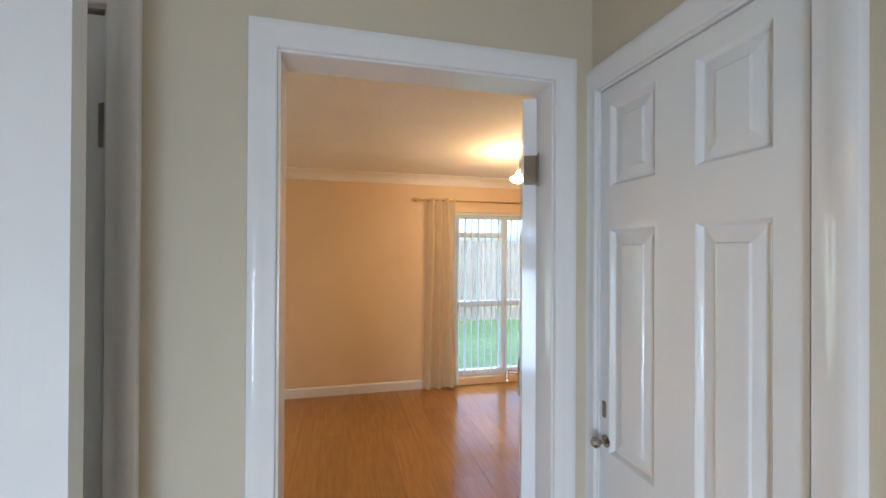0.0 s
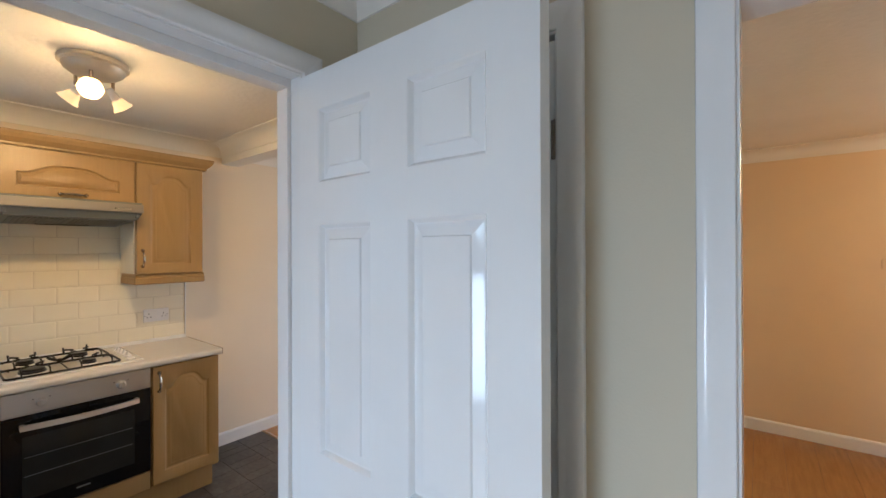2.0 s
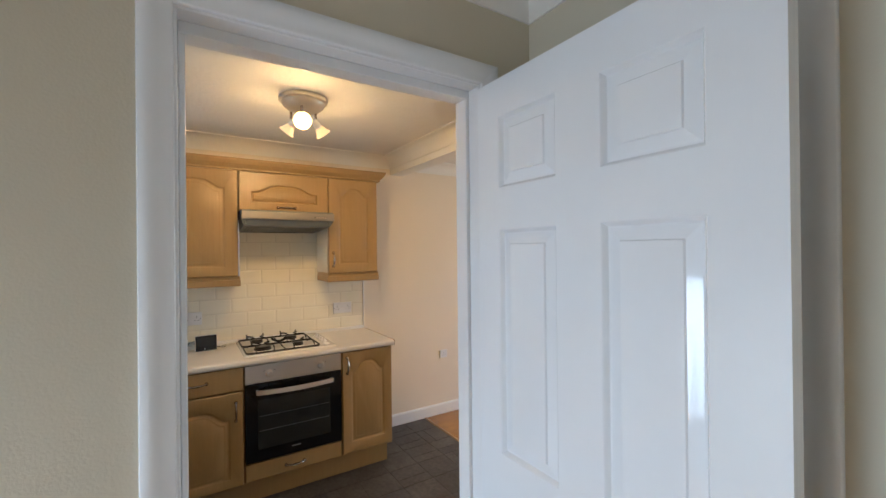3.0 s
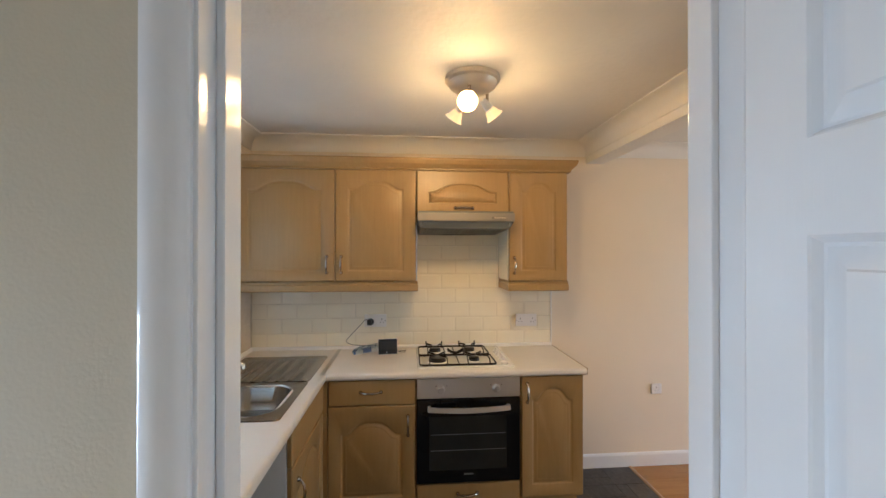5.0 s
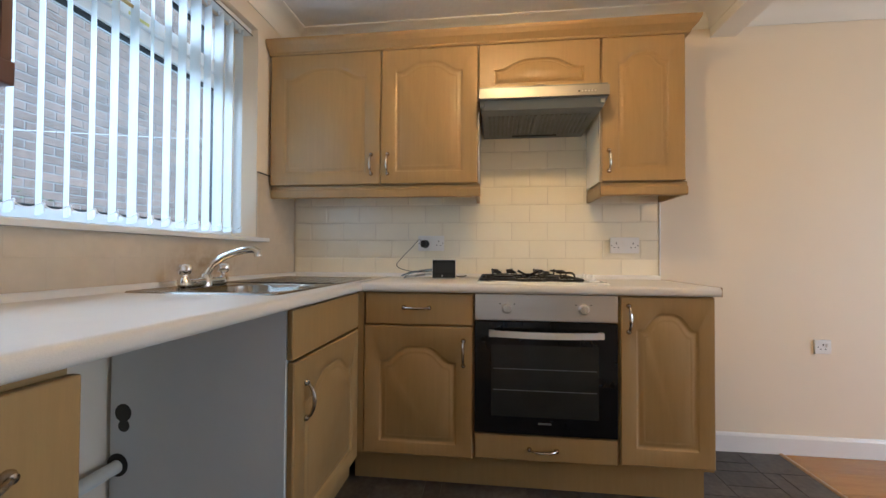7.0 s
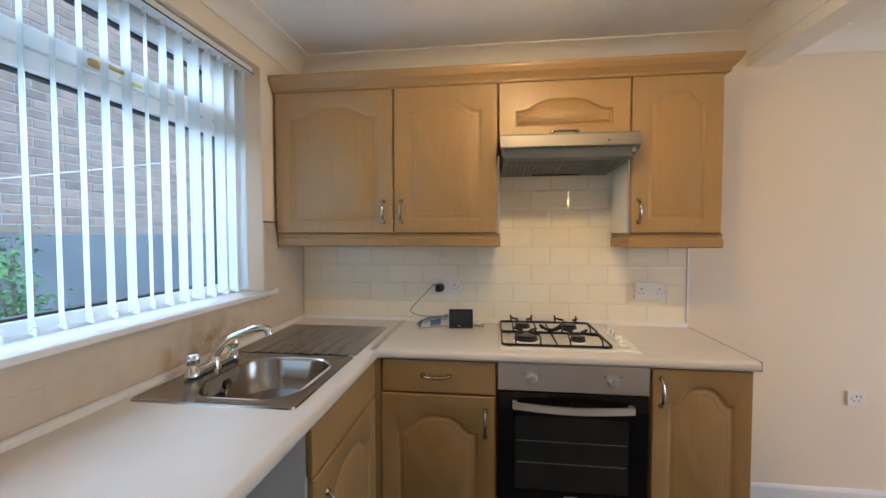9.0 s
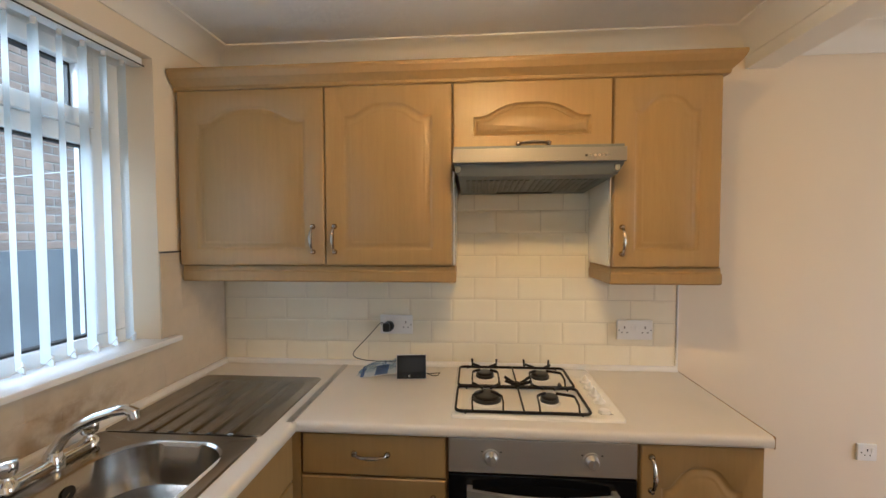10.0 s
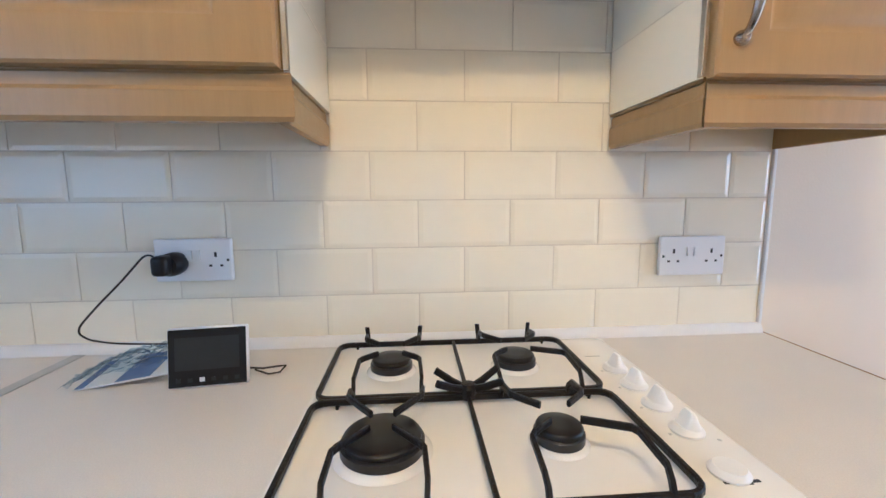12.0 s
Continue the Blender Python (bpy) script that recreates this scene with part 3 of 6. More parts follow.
def lever_handle(parent, u, v, face, sign, toward):
    """A lever on a back plate. face: the y of the leaf's face; sign: which way is out; toward: which way the lever points."""
    bm = bmesh.new()
    box(bm, u - 0.020, u + 0.020, min(face, face + sign * 0.007), max(face, face + sign * 0.007), v - 0.075, v + 0.075, 0.003)
    part("handle_plate", bm, nickel, parent, "satin nickel handle plate")
    bm = bmesh.new()
    tube(bm, [(u, face + sign * 0.005, v + 0.02), (u, face + sign * 0.045, v + 0.02), (u + toward * 0.02, face + sign * 0.052, v + 0.02), (u + toward * 0.11, face + sign * 0.050, v + 0.017)], [0.009, 0.009, 0.009, 0.007], 10)
    part("lever", bm, nickel, parent, "satin nickel lever", smooth=True)


ROWS_Z = [(0.22, 0.86), (1.0, 1.607), (1.72, 1.915)]
door_lining("door_frame_1", "x", -1.80, HX, 1.066, 1.810, 2.045, 1, "both", "white gloss frame of the kitchen doorway", drop=0.026)
leaf = six_panel_leaf("door_kitchen", 0.717, 2.018, 0.038, [(0.087, 0.287), (0.407, 0.609)], ROWS_Z, "white gloss six-panel kitchen door standing open into the hall")
lever_handle(leaf, 0.657, 0.93, -0.038, -1, -1)
lever_handle(leaf, 0.657, 0.93, 0.0, 1, -1)
for z in (1.72, 0.22):
    bm = bmesh.new()
    tube(bm, [(-0.004, 0.004, z), (-0.004, 0.004, z + 0.09)], 0.006, 10)
    box(bm, -0.003, -0.0005, -0.034, 0.003, z, z + 0.09, 0.0005)
    part("hinge", bm, nickel, leaf, "dull silver butt hinge")
leaf.matrix_basis = pose(-1.672, 1.835, 0.008)
door_lining("door_frame_2", "y", LY, LY + 0.10, -0.685, -0.02, 1.985, -1, "both", "white gloss frame of the lounge doorway", stop=False)
leaf = six_panel_leaf("door_lounge", 0.66, 1.965, 0.038, [(0.10, 0.275), (0.385, 0.56)], ROWS_Z, "white gloss six-panel lounge door standing open into the lounge")
lever_handle(leaf, 0.60, 1.0, -0.038, -1, -1)
lever_handle(leaf, 0.60, 1.0, 0.0, 1, -1)
for z in (1.72, 0.25):
    bm = bmesh.new()
    box(bm, -0.004, 0.030, -0.044, -0.034, z, z + 0.085, 0.001)
    tube(bm, [(-0.003, -0.046, z - 0.002), (-0.003, -0.046, z + 0.087)], 0.007, 10)
    box(bm, -0.032, -0.004, -0.043, -0.038, z, z + 0.085, 0.001)
    box(bm, -0.003, 0.0005, -0.036, -0.003, z, z + 0.085, 0.0008)
    part("hinge", bm, nickel, leaf, "silver butt hinge")
leaf.matrix_basis = pose(-0.022, LY + 0.080, 0.008, 0, 0, 66) @ pose(0, 0.038, 0)
door_lining("door_frame_3", "y", LY, LY + 0.10, -1.63, -1.02, 2.03, -1, "front", "white gloss frame of the hall cupboard")
leaf = six_panel_leaf("door_cupboard", 0.604, 2.015, 0.035, [(0.09, 0.25), (0.35, 0.51)], ROWS_Z, "white gloss hall cupboard door, closed")
for z in (1.745, 0.2):
    bm = bmesh.new()
    tube(bm, [(-0.002, 0.003, z), (-0.002, 0.003, z + 0.09)], 0.006, 10)
    box(bm, 0.0, 0.010, -0.002, 0.003, z, z + 0.09, 0.001)
    part("hinge", bm, nickel, leaf, "dull silver butt hinge")
leaf.matrix_basis = pose(-1.023, LY + 0.008, 0.006, 0, 0, 180)
door_lining("door_frame_4", "x", RX, RX + 0.10, 1.492, 1.985, 1.96, -1, "front", "white gloss frame of the airing cupboard", stop=False)
leaf = six_panel_leaf("door_airing_cupboard", 0.487, 1.948, 0.035, [(0.052, 0.196), (0.300, 0.452)], [(0.22, 0.86), (1.03, 1.592), (1.70, 1.905)], "white gloss narrow six-panel cupboard door, closed")
bm = bmesh.new()
lathe(bm, (0.462, 0.0, 1.056), (0, 1, 0), [(0, 0), (0, 0.015), (0.003, 0.015), (0.005, 0.006), (0.018, 0.006), (0.024, 0.012), (0.034, 0.0135), (0.040, 0.009), (0.042, 0)], 20)
part("knob", bm, nickel, leaf, "small satin metal knob", smooth=True)
bm = bmesh.new()
box(bm, 0.462, 0.474, 0.0, 0.004, 1.115, 1.155, 0.001)
part("catch_plate", bm, nickel, leaf)
leaf.matrix_basis = pose(RX + 0.002, 1.495, 0.008, 0, 0, 90)


# ---- windows ----
def upvc_bar(bm, axis_y0, axis_y1, x0, x1, z0, z1):
    box(bm, x0, x1, axis_y0, axis_y1, z0, z1, 0.006)


win = thing("window_1", (-2.81, 0.10, 1.115), "white plastic kitchen window with top-hung lights", "window", kind="structure")
y0, y1 = 0.045, 0.115
X0, X1, Z0, Z1 = -3.64, -1.98, 1.115, 2.195
for a in ((X0, X1, Z0, Z0 + 0.055), (X0, X1, Z1 - 0.032, Z1), (X0, X0 + 0.13, Z0 + 0.055, Z1 - 0.032), (X1 - 0.06, X1, Z0 + 0.055, Z1 - 0.032), (X0 + 0.13, X1 - 0.06, 1.84, 1.90), (-2.33, -2.27, Z0 + 0.055, 1.84), (-2.33, -2.27, 1.90, Z1 - 0.032)):
    bm = bmesh.new()
    upvc_bar(bm, y0, y1, *a)
    part("window_frame", bm, upvc, win)
for a0, a1 in ((X0 + 0.13, -2.33), (-2.27, X1 - 0.06)):
    for b0, b1, opening in ((Z0 + 0.055, 1.84, False), (1.90, Z1 - 0.032, True)):
        ins = 0.0
        if opening:
            bm = bmesh.new()
            for c in ((a0, a1, b0, b0 + 0.055), (a0, a1, b1 - 0.055, b1), (a0, a0 + 0.055, b0 + 0.055, b1 - 0.055), (a1 - 0.055, a1, b0 + 0.055, b1 - 0.055)):
                upvc_bar(bm, y0 + 0.012, y1 + 0.018, *c)
            part("sash", bm, upvc, win)
            ins = 0.055
        bm = bmesh.new()
        g = 0.008
        for c in ((a0 + ins, a1 - ins, b0 + ins, b0 + ins + g), (a0 + ins, a1 - ins, b1 - ins - g, b1 - ins), (a0 + ins, a0 + ins + g, b0 + ins + g, b1 - ins - g), (a1 - ins - g, a1 - ins, b0 + ins + g, b1 - ins - g)):
            box(bm, c[0], c[1], 0.074, 0.100, c[2], c[3])
        part("gasket", bm, gasket, win)
        bm = boxes((a0 + ins, a1 - ins, 0.082, 0.088, b0 + ins, b1 - ins))
        pane = part("pane", bm, glass, win)
        pane.visible_shadow = False
for x in (-2.93,):
    bm = bmesh.new()
    box(bm, x - 0.02, x + 0.035, 0.133, 0.147, 1.912, 1.934, 0.003)
    tube(bm, [(x, 0.147, 1.923), (x, 0.165, 1.923), (x - 0.065, 0.168, 1.919)], [0.008, 0.008, 0.006], 8)
    part("window_handle", bm, brass, win, "small gold-coloured window handle", smooth=True)
bm = boxes((-3.09, -3.00, 0.1335, 0.1345, 1.906, 1.918))
part("sticker", bm, label_yellow, win, "yellow warning strip")
bm = bmesh.new()
box(bm, -3.718, -1.90, 0.117, YW + 0.035, 1.100, 1.122, 0.006)
solid("window_sill_1", bm, gloss_trim, "white gloss window board below the kitchen window", "window sill", "structure")


def vertical_blind(name, at_y, x_first, pitch, count, z0, z1, angle, width, label, spread, rail, turned=()):
    """Hanging slats on a head rail, with weights and a bead chain along their feet."""
    blind = thing(name, (x_first, at_y, z1), label, "blind")
    bm = boxes((rail[0], rail[1], at_y - 0.02, at_y + 0.022, z1, z1 + 0.032), bevel=0.003)
    part("head_rail", bm, upvc, blind, "white head rail")
    bm = boxes((rail[0] - 0.004, rail[1], at_y + 0.0225, at_y + 0.0265, z1 + 0.002, z1 + 0.006))
    part("rail_groove", bm, gasket, blind)

    def slat_mesh():
        b = bmesh.new()
        n = 6
        cols = []
        for k in range(n + 1):
            f = k / n - 0.5
            bow = 0.006 * (1 - (2 * f) ** 2)
            cols.append([b.verts.new((f * width, bow, z)) for z in (z0 - z1, (z0 - z1) * 0.66, (z0 - z1) * 0.33, -0.012)])
        for p, q in zip(cols, cols[1:]):
            for k in range(3):
                b.faces.new((p[k], q[k], q[k + 1], p[k + 1]))
        me_ = mesh_of("slat", b, blind_cloth, True)
        return me_
    me = slat_mesh()
    b = bmesh.new()
    box(b, -width / 2 + 0.006, width / 2 - 0.006, 0.0065, 0.0095, z0 - z1 + 0.004, z0 - z1 + 0.034, 0.001)
    weight = mesh_of("slat_weight", b, plastic_white)
    b = bmesh.new()
    box(b, -0.005, 0.005, -0.004, 0.008, -0.02, 0.0, 0.001)
    hook = mesh_of("slat_hook", b, plastic_white)
    rng = random.Random(7)
    feet = []
    for k in range(count):
        x = x_first + pitch * k
        a = angle + rng.uniform(-spread, spread) + dict(turned).get(k, 0)
        s = new("slat", me)
        s.parent = blind
        s.matrix_basis = pose(x - x_first, 0, 0, 0, 0, a)
        for nm, mesh in (("slat_weight", weight), ("slat_hook", hook)):
            w = new(nm, mesh)
            w.parent = s
        d = Vector((math.cos(radians(a)), math.sin(radians(a)), 0)) * (width / 2)
        feet.append((Vector((x, at_y, z0 + 0.03)) + d))
    bm = bmesh.new()
    for p, q in zip(feet, feet[1:]):
        tube(bm, arc(p, q, (0, 0, -0.016), 5), 0.0016, 5)
    part("bead_chain", bm, plastic_white, blind, "thin white bead chain")
    return blind


vertical_blind("vertical_blind_kitchen", 0.195, -3.555, 0.0738, 21, 1.140, 2.158, 60, 0.089, "white fabric vertical blind, slats turned open, at the kitchen window", 4, (-3.625, -1.99), ((7, -12), (8, 5), (4, 4)))

# garden window of the lounge
win = thing("window_2", (1.65, FY + 0.1, 0.08), "white plastic garden window down to the floor", "window", kind="structure")
for a in ((0.70, 2.60, 0.08, 0.15), (0.70, 2.60, 1.92, 1.99), (0.70, 0.77, 0.15, 1.92), (2.53, 2.60, 0.15, 1.92), (1.30, 1.38, 0.15, 1.92), (0.77, 1.30, 0.885, 0.955), (1.38, 2.53, 0.885, 0.955), (0.77, 1.30, 1.70, 1.76)):
    bm = bmesh.new()
    upvc_bar(bm, FY + 0.07, FY + 0.14, *a)
    part("window_frame", bm, upvc, win)
for a0, a1, b0, b1 in ((0.77, 1.30, 0.15, 0.885), (0.77, 1.30, 0.955, 1.70), (0.77, 1.30, 1.76, 1.92), (1.38, 2.53, 0.15, 0.885), (1.38, 2.53, 0.955, 1.92)):
    pane = part("pane", boxes((a0, a1, FY + 0.10, FY + 0.106, b0, b1)), glass, win)
    pane.visible_shadow = False
vertical_blind("vertical_blind_lounge", FY + 0.03, 0.755, 0.082, 22, 0.10, 1.955, 62, 0.089, "white fabric vertical blind, slats turned open, at the garden window", 4, (0.72, 2.58))

win = thing("window_4", (-2.5, FY + 0.1, 0.10), "white plastic garden window of the dining area", "window", kind="structure")
for a in ((-3.4, -1.6, 0.10, 0.17), (-3.4, -1.6, 1.92, 1.99), (-3.4, -3.33, 0.17, 1.92), (-1.67, -1.6, 0.17, 1.92), (-2.54, -2.46, 0.17, 1.92)):
    bm = bmesh.new()
    upvc_bar(bm, FY + 0.07, FY + 0.14, *a)
    part("window_frame", bm, upvc, win)
for a0, a1 in ((-3.33, -2.54), (-2.46, -1.67)):
    pane = part("pane", boxes((a0, a1, FY + 0.10, FY + 0.106, 0.17, 1.92)), glass, win)
    pane.visible_shadow = False

# unseen hall window, added behind the walker to bring daylight into the hall
win = thing("window_3", (-1.30, -0.80, 0.05), "added unseen tall hall window, white framed", "window", kind="structure")
for a in ((-1.62, -0.98, 0.05, 0.11), (-1.62, -0.98, 1.79, 1.85), (-1.62, -1.56, 0.11, 1.79), (-1.04, -0.98, 0.11, 1.79), (-1.56, -1.04, 0.95, 1.0)):
    bm = bmesh.new()
    upvc_bar(bm, -0.83, -0.77, *a)
    part("window_frame", bm, upvc, win)
pane = part("pane", boxes((-1.56, -1.04, -0.80, -0.795, 0.11, 1.79)), glass, win)
pane.visible_shadow = False

# ---- kitchen: base units ----
BX, TOP, WT = -3.475, 0.910, 0.872     # back of the fronts, worktop's top and underside
FRONT = 0.020
fx = face_map("x", BX)
fx_face = face_map("x", BX + FRONT)
UNITS = "fitted beech kitchen units"


def front(parent, fm, u0, u1, v0, v1, arched=True, rise=0.05, frame=(0.074, 0.060, 0.066), name="door", plain=False, label="", fine=1.0, deep=1.25):
    bm = bmesh.new()
    if plain:
        p, q = fm(u0, v0, 0), fm(u1, v1, FRONT)
        box(bm, min(p.x, q.x), max(p.x, q.x), min(p.y, q.y), max(p.y, q.y), v0, v1, 0.005, 3)
    else:
        panel_front(bm, fm, u0, u1, v0, v1, FRONT, frame, rise, 0.004, fine, deep)
    return part(name, bm, beech, parent, label, smooth=not plain)


def handle(parent, fm_face, u, v, length=0.11, upright=True):
    bm = bmesh.new()
    bow_handle(bm, fm_face, u, v, length, upright)
    return part("handle", bm, nickel, parent, "satin nickel bow handle", smooth=True)


def carcass(parent, x0, x1, y0, y1, z0, z1, mat, name="carcass"):
    return part(name, boxes((x0, x1, y0, y1, z0, z1), bevel=0.001), mat, parent)


unit = thing("base_cabinet", (-3.75, 1.13, 0.155), "beech base cabinet with a drawer above an arched door", "cabinet", UNITS)
carcass(unit, -4.03, BX - 0.002, 0.884, 1.372, 0.155, WT - 0.001, beech_edge)
d = front(unit, fx, 0.888, 1.368, 0.730, 0.866, name="drawer_front", plain=True)
handle(d, fx_face, 1.120, 0.803, 0.112, False)
d = front(unit, fx, 0.882, 1.368, 0.158, 0.722, rise=0.068, frame=(0.070, 0.052, 0.084))
handle(d, fx_face, 1.327, 0.610, 0.108, True)
unit = thing("base_cabinet", (-3.75, 2.16, 0.155), "narrow beech base cabinet with one tall arched door", "cabinet", UNITS)
carcass(unit, -4.03, BX - 0.002, 1.978, 2.352, 0.155, WT - 0.001, beech)
d = front(unit, fx, 1.982, 2.348, 0.172, 0.866, rise=0.070, frame=(0.060, 0.068, 0.064))
handle(d, fx_face, 2.013, 0.775, 0.108, True)
unit = thing("oven_housing", (-3.75, 1.67, 0.155), "beech oven housing with a low drawer front", "cabinet", UNITS)
bm = boxes((-4.03, BX - 0.002, 1.374, 1.380, 0.155, WT - 0.001), (-4.03, BX - 0.002, 1.970, 1.976, 0.155, WT - 0.001), (-4.03, BX - 0.002, 1.380, 1.970, 0.155, 0.272))
part("carcass", bm, beech_edge, unit)
d = front(unit, fx, 1.378, 1.968, 0.166, 0.270, name="drawer_front", plain=True)
handle(d, fx_face, 1.665, 0.214, 0.112, False)
solid("corner_post", boxes((-3.50, BX + 0.016, 0.846, 0.880, 0.155, WT - 0.001), bevel=0.002), beech, "beech corner post between the two runs of units", "corner post", group=UNITS)
for it, words in (((-3.565, -3.548, 0.815, 2.346, 0.0, 0.154), "beech plinth below the cooker run"), ((-4.03, -3.566, 2.330, 2.346, 0.0, 0.154), "short beech plinth return at the run's end"), ((-3.548, -2.84, 0.770, 0.788, 0.0, 0.138), "beech plinth below the sink run")):
    solid("plinth", boxes(it, bevel=0.002), beech, words, "plinth", group=UNITS)

# built-under oven
oven = thing("oven", (-3.75, 1.672, 0.275), "built-under electric oven with steel panel and black glass door", "oven")
part("body", boxes((-4.00, BX - 0.004, 1.384, 1.966, 0.276, 0.866)), hood_grey, oven)
part("control_panel", boxes((BX - 0.002, BX + 0.024, 1.377, 1.969, 0.757, 0.869), bevel=0.003), panel_steel, oven, "brushed steel control panel")
od = part("oven_door", boxes((BX - 0.002, BX + 0.026, 1.377, 1.969, 0.278, 0.752), bevel=0.003), black_glass, oven, "black glass oven door")
part("window", boxes((BX + 0.0262, BX + 0.0272, 1.447, 1.892, 0.352, 0.655)), oven_window, od, "smoked glass window with racks behind")
for z in (0.462, 0.552):
    part("oven_rack", boxes((BX + 0.0273, BX + 0.0281, 1.455, 1.884, z, z + 0.003)), hood_grey, od, "wire rack showing through the glass")
part("badge", boxes((BX + 0.0262, BX + 0.0268, 1.645, 1.700, 0.322, 0.330)), hood_grey, od)
bm = bmesh.new()
pts = [fx(1.437 + 0.470 * k / 12, 0.706, 0.052 + 0.030 * math.sin(math.pi * k / 12)) for k in range(13)]
for a, b in zip(pts, pts[1:]):
    vs = [bm.verts.new(p + Vector(o)) for p in (a, b) for o in ((0.006, 0, 0.013), (0.006, 0, -0.013), (-0.006, 0, -0.013), (-0.006, 0, 0.013))]
    for f in ((0, 1, 5, 4), (1, 2, 6, 5), (2, 3, 7, 6), (3, 0, 4, 7)):
        bm.faces.new([vs[k] for k in f])
box(bm, BX + 0.024, BX + 0.058, 1.437, 1.455, 0.696, 0.718, 0.003)
box(bm, BX + 0.024, BX + 0.058, 1.889, 1.907, 0.696, 0.718, 0.003)
bmesh.ops.remove_doubles(bm, verts=bm.verts, dist=0.0003)
part("door_handle", bm, bright_steel, od, "bowed steel bar handle")
for y in (1.514, 1.830):
    bm = bmesh.new()
    lathe(bm, (BX + 0.024, y, 0.810), (1, 0, 0), [(0, 0), (0, 0.027), (0.003, 0.027), (0.004, 0.021), (0.020, 0.019), (0.023, 0.016), (0.023, 0)], 24)
    box(bm, BX + 0.046, BX + 0.052, y - 0.003, y + 0.003, 0.795, 0.825, 0.001)
    part("knob", bm, panel_steel, oven, "steel control knob", smooth=True)
for k, y in enumerate((1.485, 1.545, 1.800, 1.862)):
    part("dial_mark", boxes((BX + 0.0242, BX + 0.0246, y - 0.003, y + 0.003, 0.826, 0.830)), hole_dark, oven)

# left run below the window
YF = 0.842
fy = face_map("y", YF)
fy_face = face_map("y", YF + FRONT)
unit = thing("sink_cabinet", (-3.14, 0.55, 0.14), "beech sink cabinet with a false drawer front and arched door", "cabinet", UNITS)
part("side_panel", boxes((-2.853, -2.838, 0.26, YF - 0.003, 0.02, WT - 0.001), bevel=0.001), carcass_grey, unit, "bare grey-white side panel")
part("carcass", boxes((-3.49, -2.856, 0.74, YF - 0.003, 0.14, 0.64), bevel=0.001), beech_edge, unit)
front(unit, fy, -3.438, -2.838, 0.716, 0.866, name="false_drawer_front", plain=True)
d = front(unit, fy, -3.438, -2.846, 0.145, 0.706, rise=0.066)
handle(d, fy_face, -2.925, 0.570, 0.112, True)
bm = bmesh.new()
lathe(bm, (-2.8378, 0.305, 0.535), (1, 0, 0), [(0, 0), (0, 0.028), (0.0012, 0.028), (0.0012, 0)], 24)
lathe(bm, (-2.8378, 0.308, 0.495), (1, 0, 0), [(0, 0), (0, 0.019), (0.0014, 0.019), (0.0014, 0)], 20)
part("cut_out", bm, hole_dark, unit, "dark keyhole-shaped cut-out")
bm = bmesh.new()
lathe(bm, (-2.8378, 0.288, 0.372), (1, 0, 0), [(0, 0), (0, 0.036), (0.0012, 0.036), (0.0012, 0)], 24)
part("pipe_hole", bm, hole_dark, unit)
bm = bmesh.new()
tube(bm, [(-2.90, 0.285, 0.368), (-2.6, 0.290, 0.362), (-2.25, 0.295, 0.355)], 0.021, 16)
lathe(bm, (-2.30, 0.294, 0.356), (1, 0, 0), [(0, 0.021), (0, 0.028), (0.03, 0.028), (0.03, 0.021)], 16)
solid("waste_pipe", bm, pipe_mat, "white plastic waste pipe through the cabinet side", "pipe", smooth=True)
unit = thing("drawer_cabinet", (-2.02, 0.55, 0.14), "beech drawer cabinet beside an open appliance space", "cabinet", UNITS)
part("carcass", boxes((-2.205, -1.83, 0.26, YF - 0.002, 0.14, WT - 0.001), bevel=0.001), beech, unit)
for z0, z1 in ((0.675, 0.858), (0.42, 0.665), (0.155, 0.41)):
    d = front(unit, fy, -2.208, -1.832, z0, z1, name="drawer_front", plain=True)
    handle(d, fy_face, -2.06, (z0 + z1) / 2 - 0.01, 0.112, False)

# ---- worktops ----
NOSE = [(0, 0), (0, WT - TOP)] + [(0.060 - 0.012 + 0.012 * math.cos(radians(a)), WT - TOP + 0.012 + 0.012 * math.sin(radians(a))) for a in (-90, -60, -30, 0)] + [(0.060 - 0.014 + 0.014 * math.cos(radians(a)), -0.014 + 0.014 * math.sin(radians(a))) for a in (0, 25, 50, 75, 90)]
top = thing("worktop", (-3.75, 1.6, WT), "cream-white laminate worktop round the hob", "worktop")
part("surface_board", boxes((-4.045, -3.500, 0.8565, 2.365, WT, TOP)), worktop_mat, top)
bm = bmesh.new()
sweep(bm, NOSE, (-3.500, 0.8565, TOP), (-3.500, 2.365, TOP), (1, 0, 0))
bmesh.ops.remove_doubles(bm, verts=bm.verts, dist=0.0002)
part("front_edge", bm, worktop_mat, top, "rounded front edge", smooth=True)
top = thing("worktop", (-2.9, 0.53, WT), "cream-white laminate worktop below the window", "worktop")
for it in ((-4.045, -1.815, 0.247, 0.405, WT, TOP), (-4.045, -3.285, 0.405, 0.758, WT, TOP), (-2.892, -1.815, 0.405, 0.758, WT, TOP), (-4.045, -1.815, 0.758, 0.816, WT, TOP), (-4.045, -3.46, 0.816, 0.855, WT, TOP)):
    part("surface_board", boxes(it), worktop_mat, top)
bm = bmesh.new()
sweep(bm, NOSE, (-3.46, 0.816, TOP), (-1.815, 0.816, TOP), (0, 1, 0))
bmesh.ops.remove_doubles(bm, verts=bm.verts, dist=0.0002)
part("front_edge", bm, worktop_mat, top, "rounded front edge", smooth=True)
solid("worktop_joint_strip", boxes((-4.04, -3.436, 0.842, 0.866, TOP, TOP + 0.0018), bevel=0.0006), aluminium, "flat aluminium joint strip across the worktop corner", "joint strip")
